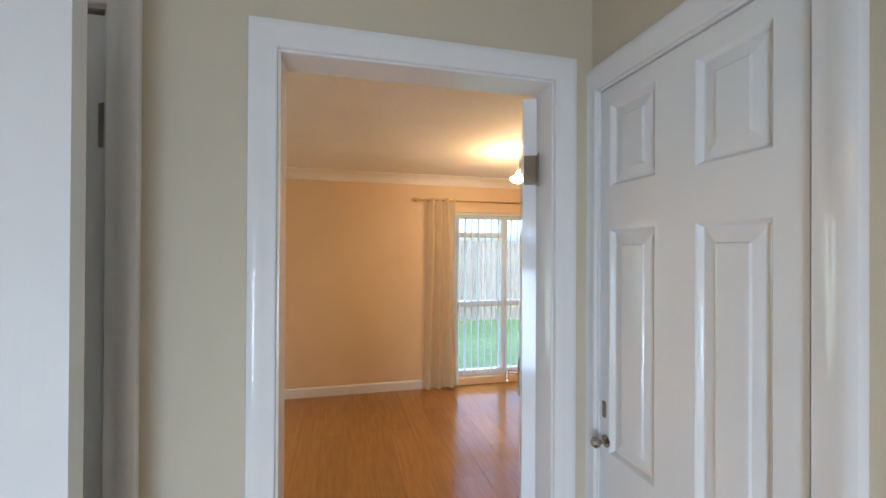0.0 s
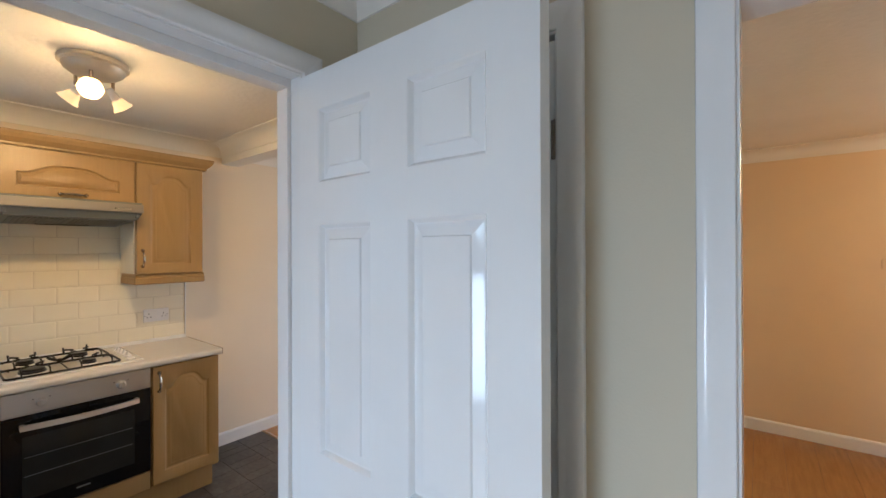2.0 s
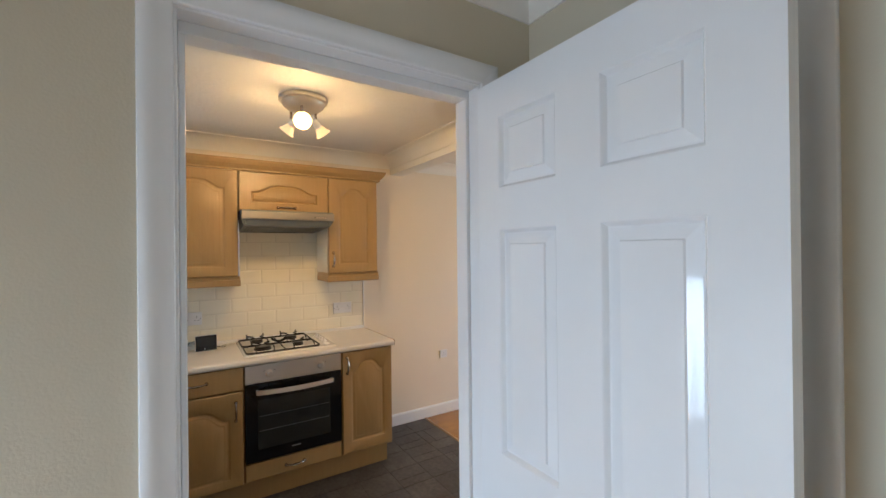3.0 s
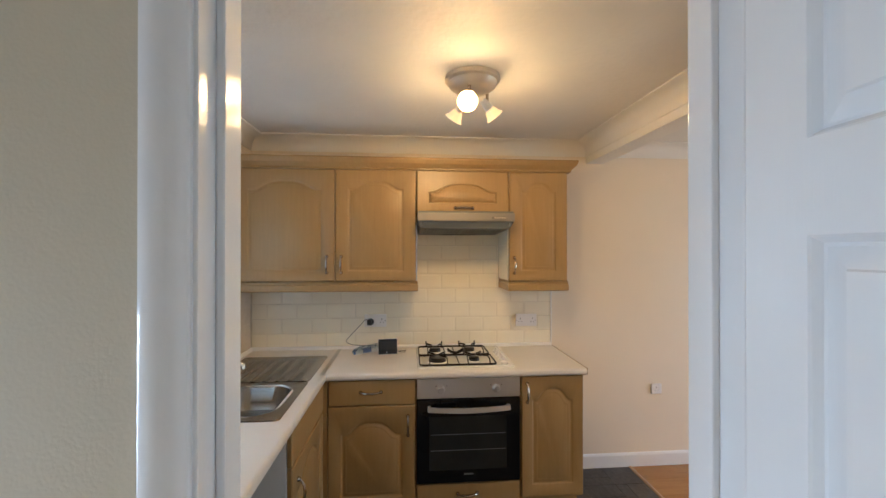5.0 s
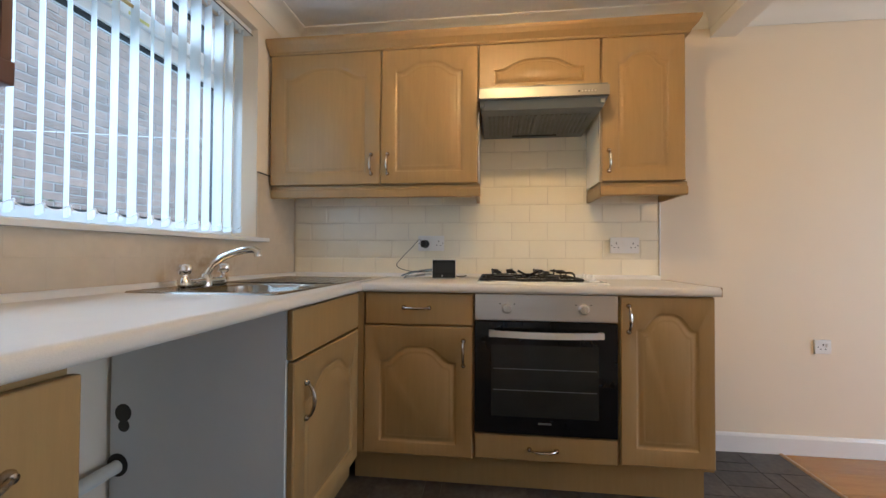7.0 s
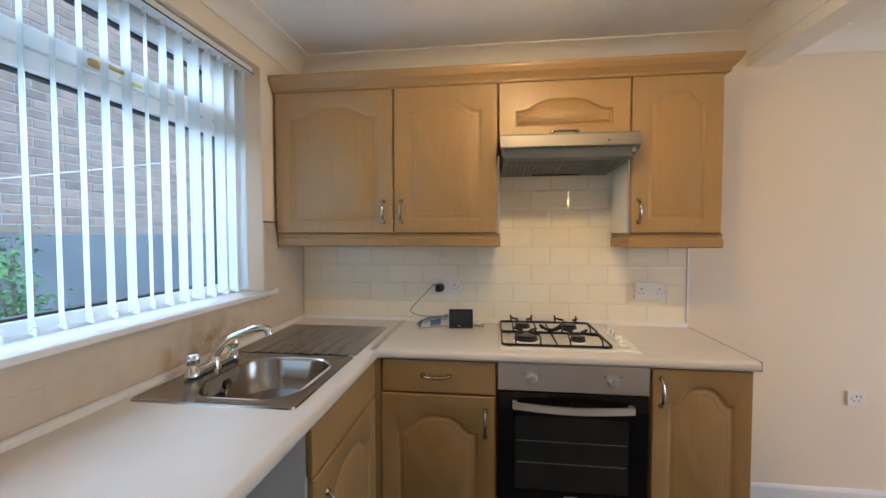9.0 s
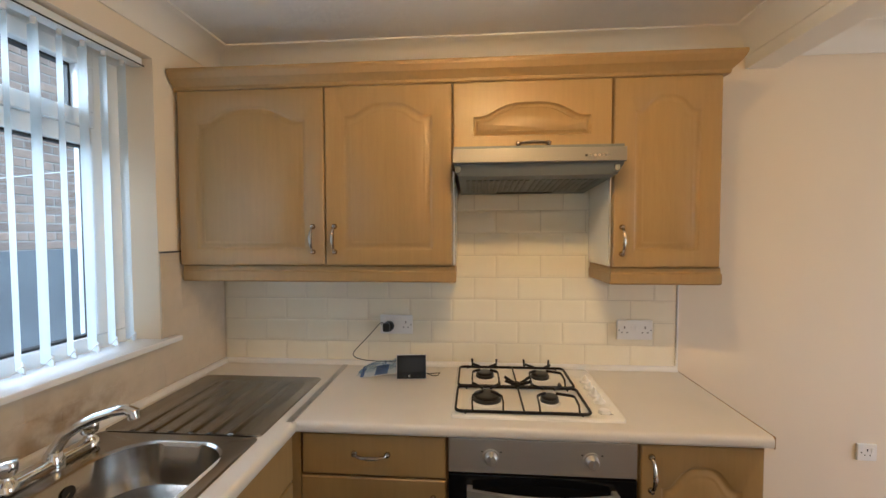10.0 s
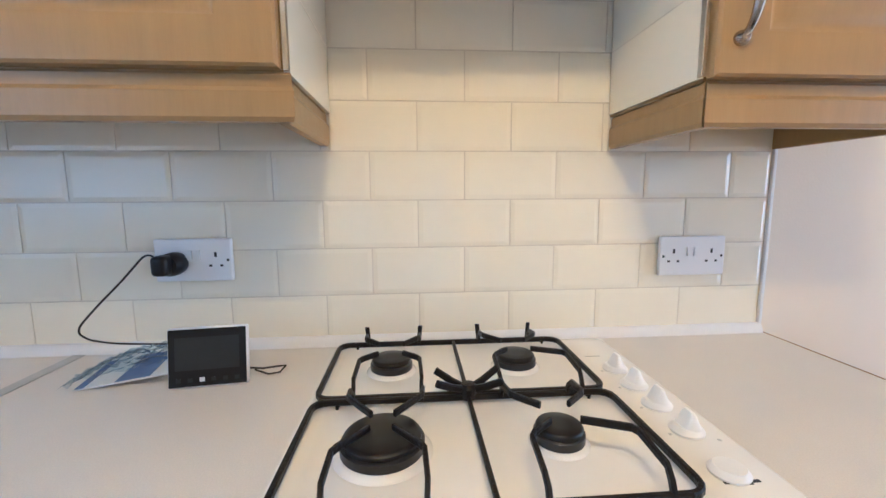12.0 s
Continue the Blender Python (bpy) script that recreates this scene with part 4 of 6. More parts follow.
solid("worktop_end_strip", boxes((-4.04, -3.442, 2.365, 2.369, WT + 0.001, TOP + 0.0008), bevel=0.0006), beech_edge, "thin brown edging on the worktop's end", "edging")
BEAD = [(0, 0), (0.016, 0), (0.015, 0.010), (0.010, 0.018), (0.004, 0.022), (0, 0.022)]
bm = bmesh.new()
sweep(bm, BEAD, (-4.040, 0.25, TOP), (-4.040, 2.362, TOP), (1, 0, 0))
sweep(bm, BEAD, (-4.040, 0.255, TOP), (-1.815, 0.255, TOP), (0, 1, 0))
solid("trim_worktop_bead", bm, plastic_white, "white sealing bead along the back of the worktop", "sealing bead", "structure", smooth=True)


# ---- sink and tap ----
sink = thing("sink", (-3.34, 0.55, TOP), "worn stainless steel sink with one bowl and ridged drainer", "sink")
SX0, SX1, SY0, SY1 = -3.842, -2.832, 0.292, 0.812
XM = -3.330
bm = bmesh.new()
zt = TOP + 0.004
loft(bm, [at_z(round_rect(XM, SX1, SY0, SY1, 0.022), TOP + 0.0005), at_z(round_rect(XM + 0.0, SX1 - 0.004, SY0 + 0.004, SY1 - 0.004, 0.020), zt + 0.001),
          at_z(round_rect(XM, SX1 - 0.010, SY0 + 0.010, SY1 - 0.010, 0.018), zt - 0.001),
          at_z(round_rect(-3.292, -2.882, 0.412, 0.772, 0.125), zt - 0.002), at_z(round_rect(-3.286, -2.888, 0.418, 0.766, 0.122), zt - 0.008),
          at_z(round_rect(-3.276, -2.898, 0.428, 0.756, 0.118), zt - 0.085), at_z(round_rect(-3.262, -2.912, 0.446, 0.738, 0.106), zt - 0.118),
          at_z(round_rect(-3.235, -2.94, 0.48, 0.704, 0.086), zt - 0.130)])
part("bowl", bm, sink_steel, sink, "deep rounded bowl", smooth=True)
bm = bmesh.new()
loft(bm, [at_z(round_rect(SX0, XM, SY0, SY1, 0.022), TOP + 0.0005), at_z(round_rect(SX0 + 0.004, XM, SY0 + 0.004, SY1 - 0.004, 0.020), zt + 0.001),
          at_z(round_rect(SX0 + 0.010, XM, SY0 + 0.010, SY1 - 0.010, 0.018), zt - 0.001),
          at_z(round_rect(SX0 + 0.035, XM - 0.004, SY0 + 0.040, SY1 - 0.036, 0.030), zt - 0.0008), at_z(round_rect(SX0 + 0.045, XM - 0.006, SY0 + 0.050, SY1 - 0.046, 0.025), zt - 0.004)])
part("drainer", bm, sink_steel, sink, "ridged drainer", smooth=True)
for k in range(6):
    bm = bmesh.new()
    y = SY0 + 0.095 + 0.064 * k
    pr = [(-0.013, 0.0), (-0.007, 0.004), (0.0, 0.0055), (0.007, 0.004), (0.013, 0.0)]
    a = [bm.verts.new((SX0 + 0.075, y + o, zt - 0.004 + u)) for o, u in pr]
    b = [bm.verts.new((XM - 0.014, y + o, zt - 0.004 + u)) for o, u in pr]
    for j in range(4):
        bm.faces.new((a[j], a[j + 1], b[j + 1], b[j]))
    bm.faces.new(a)
    bm.faces.new(b)
    part("drainer_ridge", bm, sink_steel, sink, smooth=True)
bm = bmesh.new()
lathe(bm, (-3.09, 0.592, zt - 0.130), (0, 0, 1), [(0.0, 0), (0.0, 0.020), (0.001, 0.034), (0.003, 0.041), (0.001, 0.044), (0.0, 0.044)], 28)
part("waste", bm, chrome, sink, "round chrome waste", smooth=True)
bm = bmesh.new()
lathe(bm, (-3.10, 0.4265, zt - 0.044), (0, 1, 0.1), [(0, 0), (0, 0.017), (0.003, 0.017), (0.003, 0)], 20)
part("overflow", bm, hole_dark, sink)
plug = thing("sink_plug", (-3.055, 0.430, 0.833), "black rubber plug hanging on a chain inside the sink", "sink plug")
bm = bmesh.new()
lathe(bm, (-3.055, 0.4285, 0.833), (0.05, 1, 0.10), [(0, 0), (0, 0.023), (0.004, 0.024), (0.012, 0.020), (0.014, 0.018), (0.014, 0.006), (0.020, 0.005), (0.021, 0)], 20)
part("stopper", bm, plastic_black, plug, smooth=True)
bm = bmesh.new()
tube(bm, [(-3.056, 0.448, 0.836), (-3.066, 0.444, 0.852), (-3.082, 0.436, 0.864), (-3.098, 0.431, 0.870)], 0.0016, 6)
part("chain", bm, chrome, plug, "thin bead chain", smooth=True)
tap = thing("mixer_tap", (-3.13, 0.350, TOP + 0.004), "chrome deck mixer tap with two turned heads and swan neck", "tap")
bm = bmesh.new()
zb = TOP + 0.003
box(bm, -3.245, -3.008, 0.335, 0.373, zb, zb + 0.030, 0.010, 3)
lathe(bm, (-3.13, 0.354, zb), (0, 0, 1), [(0, 0), (0, 0.026), (0.03, 0.024), (0.045, 0.017), (0.048, 0.0)], 20)
part("bridge", bm, chrome, tap, smooth=True)
for x in (-3.022, -3.232):
    bm = bmesh.new()
    lathe(bm, (x, 0.354, zb + 0.010), (0, 0, 1), [(0, 0.024), (0.016, 0.022), (0.022, 0.016), (0.030, 0.0125), (0.036, 0.0125), (0.037, 0.0)], 18)
    head = part("tap_head", bm, chrome, tap, smooth=True)
    bm = bmesh.new()
    n, prev = 24, None
    for h, r, w in ((0.036, 0.012, 0.0), (0.038, 0.020, 0.06), (0.046, 0.024, 0.09), (0.064, 0.025, 0.09), (0.071, 0.022, 0.06), (0.074, 0.015, 0.0)):
        cur = [bm.verts.new((x + r * (1 + w * math.cos(4 * 2 * math.pi * k / n)) * math.cos(2 * math.pi * k / n), 0.354 + r * (1 + w * math.cos(4 * 2 * math.pi * k / n)) * math.sin(2 * math.pi * k / n), zb + 0.010 + h)) for k in range(n)]
        if prev:
            for k in range(n):
                bm.faces.new((prev[k], prev[(k + 1) % n], cur[(k + 1) % n], cur[k]))
        prev = cur
    bm.faces.new(prev)
    part("grip", bm, chrome, head, "fluted chrome grip", smooth=True)
bm = bmesh.new()
tube(bm, [(-3.130, 0.354, zb + 0.04), (-3.133, 0.361, 0.968), (-3.140, 0.380, 0.998), (-3.150, 0.412, 1.022), (-3.161, 0.448, 1.039), (-3.173, 0.484, 1.050), (-3.184, 0.515, 1.053), (-3.189, 0.530, 1.043), (-3.190, 0.532, 1.026)], [0.016, 0.015, 0.0145, 0.014, 0.0135, 0.0135, 0.014, 0.0155, 0.015], 14)
part("spout", bm, chrome, tap, "swan-neck spout", smooth=True)

# ---- wall cabinets, hood ----
WX = -3.755
wf = face_map("x", WX)
wf_face = face_map("x", WX + FRONT)
ZB, ZT = 1.402, 2.106
cab = thing("wall_cabinet", (-3.9, 0.82, ZB), "beech double wall cabinet with arched doors", "cabinet", UNITS)
carcass(cab, XB + 0.012, WX - 0.002, 0.262, 1.376, ZB, ZT, beech)
d = front(cab, wf, 0.264, 0.869, ZB + 0.002, ZT - 0.002, rise=0.055)
handle(d, wf_face, 0.822, 1.508, 0.100, True)
d = front(cab, wf, 0.874, 1.374, ZB + 0.002, ZT - 0.002, rise=0.050)
handle(d, wf_face, 0.910, 1.508, 0.100, True)
cab = thing("wall_cabinet", (-3.9, 1.68, 1.84), "short beech cabinet above the cooker hood", "cabinet", UNITS)
carcass(cab, XB + 0.012, WX - 0.002, 1.379, 1.974, 1.842, ZT, beech)
d = front(cab, wf, 1.381, 1.972, 1.846, ZT - 0.002, rise=0.052, frame=(0.076, 0.052, 0.080), fine=0.62, deep=1.6)
handle(d, wf_face, 1.683, 1.868, 0.112, False)
cab = thing("wall_cabinet", (-3.9, 2.17, ZB), "narrow beech wall cabinet with one arched door", "cabinet", UNITS)
carcass(cab, XB + 0.004, WX - 0.002, 1.978, 2.366, ZB - 0.004, ZT, beech)
d = front(cab, wf, 1.980, 2.364, ZB - 0.002, ZT - 0.002, rise=0.055)
handle(d, wf_face, 2.012, 1.500, 0.100, True)
PEL = [(0, 0), (0.010, 0), (0.014, -0.004), (0.014, -0.020), (0.018, -0.026), (0.018, -0.060), (0.014, -0.066), (0, -0.066)]
pel = thing("pelmet", (WX, 0.82, ZB), "beech light pelmet below the double wall cabinet", "pelmet", UNITS)
bm = bmesh.new()
sweep(bm, PEL, (WX - 0.012, 0.264, ZB), (WX - 0.012, 1.376, ZB), (1, 0, 0), mitre1=0.8)
part("front_rail", bm, beech, pel)
bm = bmesh.new()
sweep(bm, PEL, (WX - 0.012, 1.362, ZB), (XB + 0.014, 1.362, ZB), (0, 1, 0), mitre0=1.0)
part("side_rail", bm, beech, pel)
pel = thing("pelmet", (WX, 2.17, ZB), "beech light pelmet below the narrow wall cabinet", "pelmet", UNITS)
bm = bmesh.new()
sweep(bm, PEL, (WX - 0.012, 1.992, ZB - 0.004), (WX - 0.012, 2.366, ZB - 0.004), (1, 0, 0), mitre0=0.8, mitre1=0.8)
part("front_rail", bm, beech, pel)
for y, out in ((1.992, -1), (2.355, 1)):
    bm = bmesh.new()
    sweep(bm, PEL, (WX - 0.012, y, ZB - 0.004), (XB + (0.014 if out < 0 else 0.004), y, ZB - 0.004), (0, out, 0), mitre0=1.0)
    part("side_rail", bm, beech, pel)
CORN = [(0, 0), (0.018, 0), (0.022, 0.004), (0.022, 0.014), (0.030, 0.022), (0.046, 0.038), (0.056, 0.058), (0.058, 0.066), (0.058, 0.074), (0, 0.074)]
bm = bmesh.new()
sweep(bm, CORN, (WX, 0.252, ZT), (WX, 2.368, ZT), (1, 0, 0), mitre1=1.0)
sweep(bm, CORN, (WX, 2.368, ZT), (XB + 0.004, 2.368, ZT), (0, 1, 0), mitre0=1.0)
solid("cornice", bm, beech, "beech cornice moulding along the top of the wall cabinets", "cornice", group=UNITS)

hood = thing("cooker_hood", (-3.83, 1.683, 1.705), "stainless steel cooker hood with grey filter below", "cooker hood")
part("fascia", boxes((-3.624, -3.610, 1.384, 1.983, 1.777, 1.826), bevel=0.002), steel, hood, "brushed steel front")
bm = bmesh.new()
P0 = [(-3.626, 1.388, 1.838), (-3.626, 1.979, 1.838), (-4.03, 1.979, 1.838), (-4.03, 1.388, 1.838)]
P1 = [(-3.626, 1.388, 1.772), (-3.626, 1.979, 1.772), (-4.03, 1.979, 1.772), (-4.03, 1.388, 1.772)]
P2 = [(-3.652, 1.404, 1.736), (-3.652, 1.963, 1.736), (-4.03, 1.945, 1.706), (-4.03, 1.402, 1.706)]
loft(bm, [P0, P1, P2])
bm.faces.new([bm.verts.new(p) for p in P0])
part("housing", bm, hood_grey, hood, "grey sloping housing")
for y in (1.392, 1.948):
    bm = bmesh.new()
    box(bm, -3.668, -3.628, y, y + 0.020, 1.745, 1.775, 0.005)
    part("bracket", bm, hood_grey, hood)


def slope_z(x):
    return 1.736 + (x + 3.652) / 0.378 * 0.030


for y0, y1 in ((1.425, 1.672), (1.684, 1.930)):
    bm = bmesh.new()
    n = 11
    for k in range(n):
        y = y0 + (y1 - y0) * (k + 0.5) / n
        vs = []
        for x in (-3.72, -3.97):
            for o, u in ((-0.0080, 0.0), (-0.0055, -0.0035), (0.0055, -0.0035), (0.0080, 0.0)):
                vs.append(bm.verts.new((x, y + o, slope_z(x) + u - 0.0005)))
        for j in range(3):
            bm.faces.new((vs[j], vs[j + 1], vs[j + 5], vs[j + 4]))
        bm.faces.new(vs[:4])
        bm.faces.new(vs[4:])
    part("filter_grille", bm, hood_filter, hood, "ribbed metal filter")
part("lamp_slot", boxes((-3.995, -3.985, 1.56, 1.80, 1.704, 1.712)), hole_dark, hood)
for k in range(6):
    bm = bmesh.new()
    lathe(bm, (-3.6105, 1.846 + 0.0145 * k, 1.797), (1, 0, 0), [(0, 0), (0, 0.0045), (0.003, 0.004), (0.003, 0)], 10)
    part("button", bm, hole_dark if k == 0 else chrome, hood)

# ---- hob ----
HZ = TOP + 0.009
hob = thing("gas_hob", (-3.755, 1.67, TOP), "white enamel four-burner gas hob with black cast-iron supports", "hob")
bm = bmesh.new()
loft(bm, [at_z(round_rect(-4.008, -3.502, 1.382, 1.958, 0.018), TOP + 0.0006), at_z(round_rect(-4.007, -3.503, 1.383, 1.957, 0.018), HZ - 0.002), at_z(round_rect(-4.003, -3.507, 1.387, 1.953, 0.016), HZ),
          at_z(round_rect(-3.985, -3.522, 1.402, 1.865, 0.03), HZ - 0.0005), at_z(round_rect(-3.978, -3.529, 1.409, 1.858, 0.03), HZ - 0.003)])
part("hob_plate", bm, enamel_white, hob, smooth=True)
BURNERS = ((-3.640, 1.506, 0.050), (-3.640, 1.732, 0.031), (-3.880, 1.505, 0.036), (-3.880, 1.735, 0.036))
for x, y, r in BURNERS:
    bm = bmesh.new()
    lathe(bm, (x, y, HZ - 0.003), (0, 0, 1), [(0, r * 1.26), (0.002, r * 1.22), (0.0045, r * 1.10), (0.0055, r * 1.0)], 28)
    part("burner_well", bm, enamel_white, hob, smooth=True)
    bm = bmesh.new()
    lathe(bm, (x, y, HZ), (0, 0, 1), [(0, r * 0.95), (0.003, r * 1.06), (0.013, r * 1.06), (0.0145, r * 1.0), (0.0145, r * 0.9)], 32)
    part("burner_ring", bm, burner_grey, hob, smooth=True)
    bm = bmesh.new()
    lathe(bm, (x, y, HZ + 0.014), (0, 0, 1), [(0, r * 0.88), (0.001, r * 0.97), (0.006, r * 0.98), (0.0085, r * 0.93), (0.0095, r * 0.85), (0.0098, r * 0.4), (0.0098, 0)], 32)
    part("burner_cap", bm, cap_black, hob, "black enamelled burner cap", smooth=True)


def bar(bm, pts, w=0.0075, h=0.010):
    """A flat iron bar along places, standing on edge."""
    pts = [Vector(p) for p in pts]
    rings = []
    for i, p in enumerate(pts):
        d = (pts[min(i + 1, len(pts) - 1)] - pts[max(i - 1, 0)]).normalized()
        s = d.cross(Vector((0, 0, 1)))
        s = s.normalized() if s.length > 0.05 else Vector((0, 1, 0))
        u = s.cross(d).normalized()
        rings.append([bm.verts.new(p + s * a * w / 2 + u * b * h / 2) for a, b in ((-1, -0.6), (-0.6, -1), (0.6, -1), (1, -0.6), (1, 0.6), (0.6, 1), (-0.6, 1), (-1, 0.6))])
    for a, b in zip(rings, rings[1:]):
        for k in range(8):
            bm.faces.new((a[k], a[(k + 1) % 8], b[(k + 1) % 8], b[k]))
    bm.faces.new(rings[0][::-1])
    bm.faces.new(rings[-1])


GZ = HZ + 0.0085
for x0, x1, bs in ((-3.748, -3.522, BURNERS[:2]), (-3.985, -3.756, BURNERS[2:])):
    bm = bmesh.new()
    ring = [(x, y, GZ) for x, y in round_rect(x0, x1, 1.396, 1.850, 0.022, 4)]
    bar(bm, ring + ring[:1])
    bar(bm, [(x0, 1.629, GZ), (x1, 1.629, GZ)], 0.006, 0.008)
    for cx, cy in ((x0, 1.43), (x1, 1.43), (x0, 1.82), (x1, 1.82)):
        lathe(bm, (cx, cy, HZ - 0.003), (0, 0, 1), [(0, 0), (0, 0.0025), (GZ - HZ, 0.0030), (GZ - HZ, 0)], 8)
    support = part("pan_support", bm, iron, hob, "black cast-iron pan support")
    for x, y, r in bs:
        for sx, sy in ((-1, -1), (-1, 1), (1, -1), (1, 1)):
            edge_x = x0 if sx < 0 else x1
            wide = 0.078 if (sy > 0 and y > 1.6 and sx > 0) else 0.052
            tip = 0.30 if r > 0.045 else 0.62
            bm = bmesh.new()
            knee = x + sx * (r * 0.55 + 0.030)
            bar(bm, [(edge_x, y + sy * wide, GZ), (edge_x - sx * 0.006, y + sy * wide, GZ + 0.014), (edge_x - sx * 0.016, y + sy * (wide + 0.001), GZ + 0.024), (knee + sx * 0.004, y + sy * (wide - 0.001), GZ + 0.0305),
                     (knee - sx * 0.004, y + sy * (wide - 0.006), GZ + 0.031), (x + sx * r * tip, y + sy * r * tip, GZ + 0.030)], 0.0058, 0.0095)
            part("support_arm", bm, iron, support)
            if sx < 0 and x < -3.8:
                bm = bmesh.new()
                bar(bm, [(edge_x - 0.002, y + sy * wide, GZ + 0.004), (edge_x - 0.004, y + sy * (wide + 0.003), GZ + 0.036)], 0.005, 0.009)
                part("support_spike", bm, iron, support)
bm = bmesh.new()
for a in (28, 152, 208, 332):
    ca, sa = math.cos(radians(a)), math.sin(radians(a))
    bar(bm, [(-3.752, 1.629, GZ + 0.010), (-3.752 + 0.024 * sa, 1.629 + 0.026 * ca, GZ + 0.018), (-3.752 + 0.050 * sa, 1.629 + 0.056 * ca, GZ + 0.032)], 0.0066, 0.011)
lathe(bm, (-3.752, 1.629, GZ - 0.004), (0, 0, 1), [(0, 0), (0, 0.012), (0.018, 0.014), (0.024, 0.010), (0.025, 0)], 12)
part("centre_star", bm, iron, hob, "black cast-iron centre rest")
for k, x in enumerate((-3.842, -3.778, -3.714, -3.646, -3.562)):
    bm = bmesh.new()
    lathe(bm, (x, 1.910 if k < 4 else 1.902, HZ), (0, 0, 1), [(0, 0), (0, 0.0215), (0.003, 0.0220), (0.006, 0.0195), (0.009, 0.017), (0.009, 0)], 24)
    if k < 4:
        loft(bm, [at_z(round_rect(x - 0.018, x + 0.018, 1.898, 1.926, 0.0135), HZ + 0.008), at_z(round_rect(x - 0.016, x + 0.016, 1.903, 1.921, 0.0085), HZ + 0.014), at_z(round_rect(x - 0.012, x + 0.012, 1.908, 1.916, 0.0038), HZ + 0.025), at_z(round_rect(x - 0.008, x + 0.008, 1.910, 1.914, 0.0019), HZ + 0.029)])
    part("control_knob", bm, plastic_white, hob, "white control knob", smooth=True)
    if k < 4:
        for du, y in ((0.004, 1.881), (0.022, 1.936)):
            part("dial_mark", boxes((x + du, x + du + 0.004, y, y + 0.004, HZ, HZ + 0.0004)), icon_grey, hob)
part("badge", boxes((-3.549, -3.545, 1.884, 1.926, HZ, HZ + 0.0006), (-3.553, -3.549, 1.886, 1.897, HZ, HZ + 0.0006), (-3.545, -3.542, 1.905, 1.915, HZ, HZ + 0.0006)), burner_grey, hob, "small dark printed badge")
part("ignition_mark", boxes((-3.905, -3.902, 1.880, 1.910, HZ, HZ + 0.0005)), icon_grey, hob)


# ---- sockets and small things on the worktop ----
def socket(name, at, width, height, fm, label, gangs):
    """A socket plate with switches and three-pin holes. at: the plate's middle on the wall (u, v)."""
    u, v = at
    s = thing(name, fm(u, v, 0), label, "socket")
    p, q = fm(u - width / 2, v - height / 2, 0.0), fm(u + width / 2, v + height / 2, 0.011)
    bm = bmesh.new()
    box(bm, min(p.x, q.x), max(p.x, q.x), min(p.y, q.y), max(p.y, q.y), v - height / 2, v + height / 2, 0.004, 3)
    part("plate", bm, plastic_white, s)

    def slab(name_, u0, u1, v0, v1, d0, d1, mat):
        a, b = fm(u0, v0, d0), fm(u1, v1, d1)
        bm_ = bmesh.new()
        box(bm_, min(a.x, b.x), max(a.x, b.x), min(a.y, b.y), max(a.y, b.y), v0, v1)
        part(name_, bm_, mat, s)
    for g in range(gangs):
        c = u + (0 if gangs == 1 else (-0.044 if g == 0 else 0.044)) * width / 0.152
        slab("pin_hole", c - 0.0025, c + 0.0025, v + 0.006, v + 0.016, 0.011, 0.0114, hole_dark)
        slab("pin_hole", c - 0.014, c - 0.008, v - 0.014, v - 0.0095, 0.011, 0.0114, hole_dark)
        slab("pin_hole", c + 0.008, c + 0.014, v - 0.014, v - 0.0095, 0.011, 0.0114, hole_dark)
        slab("screw", c + (0.024 if g else -0.024) - 0.0025, c + (0.024 if g else -0.024) + 0.0025, v - 0.003, v + 0.002, 0.011, 0.0114, burner_grey)
        sw = u + (0.022 if gangs == 1 else (-0.008 if g == 0 else 0.008))
        slab("switch", sw - 0.006, sw + 0.006, v + 0.000, v + 0.020, 0.011, 0.0145, plastic_white)
    return s


ft = face_map("x", -4.034)
socket("double_socket", (1.098, 1.106), 0.153, 0.088, ft, "white double socket with a black plug in it", 2)
socket("double_socket", (2.174, 1.096), 0.153, 0.088, ft, "white double socket on the tiles, switched off", 2)
socket("single_socket", (3.168, 0.568), 0.080, 0.074, face_map("x", XB), "white single socket low on the dining wall", 1)
plug = thing("plug", (-4.0, 1.052, 1.10), "black plug-in power adaptor", "plug")
bm = bmesh.new()
lathe(bm, (-4.024, 1.066, 1.101), (1, 0, 0), [(0, 0), (0, 0.022), (0.012, 0.024), (0.030, 0.023), (0.038, 0.018), (0.040, 0)], 22)
box(bm, -4.012, -3.966, 1.044, 1.076, 1.082, 1.122, 0.011, 3)
part("plug_body", bm, plastic_black, plug, smooth=True)
cable = [(-3.980, 1.048, 1.118), (-3.976, 1.040, 1.128), (-3.972, 1.026, 1.118), (-3.968, 1.000, 1.082), (-3.963, 0.955, 1.040), (-3.960, 0.920, 1.000), (-3.960, 0.906, 0.985), (-3.962, 0.912, 0.968), (-3.972, 0.935, 0.955), (-3.985, 0.975, 0.945), (-3.995, 1.030, 0.940), (-3.990, 1.085, 0.941), (-3.955, 1.130, 0.950), (-3.895, 1.165, 0.950)]
fine = []
for a, b in zip(cable, cable[1:]):
    fine += [Vector(a).lerp(Vector(b), k / 3) for k in range(3)]
fine = [sum((fine[max(0, min(len(fine) - 1, i + j))] for j in (-2, -1, 0, 1, 2)), Vector()) / 5 for i in range(len(fine))]
bm = bmesh.new()
tube(bm, fine, 0.0019, 6)
part("cable", bm, plastic_black, plug, "thin black cable", smooth=True)
meter = thing("energy_monitor", (-3.87, 1.192, TOP), "small black-screened energy monitor standing on the worktop", "monitor")
m4 = pose(-3.852, 1.194, TOP, 0, 0, 97) @ pose(0, 0, 0, -9)
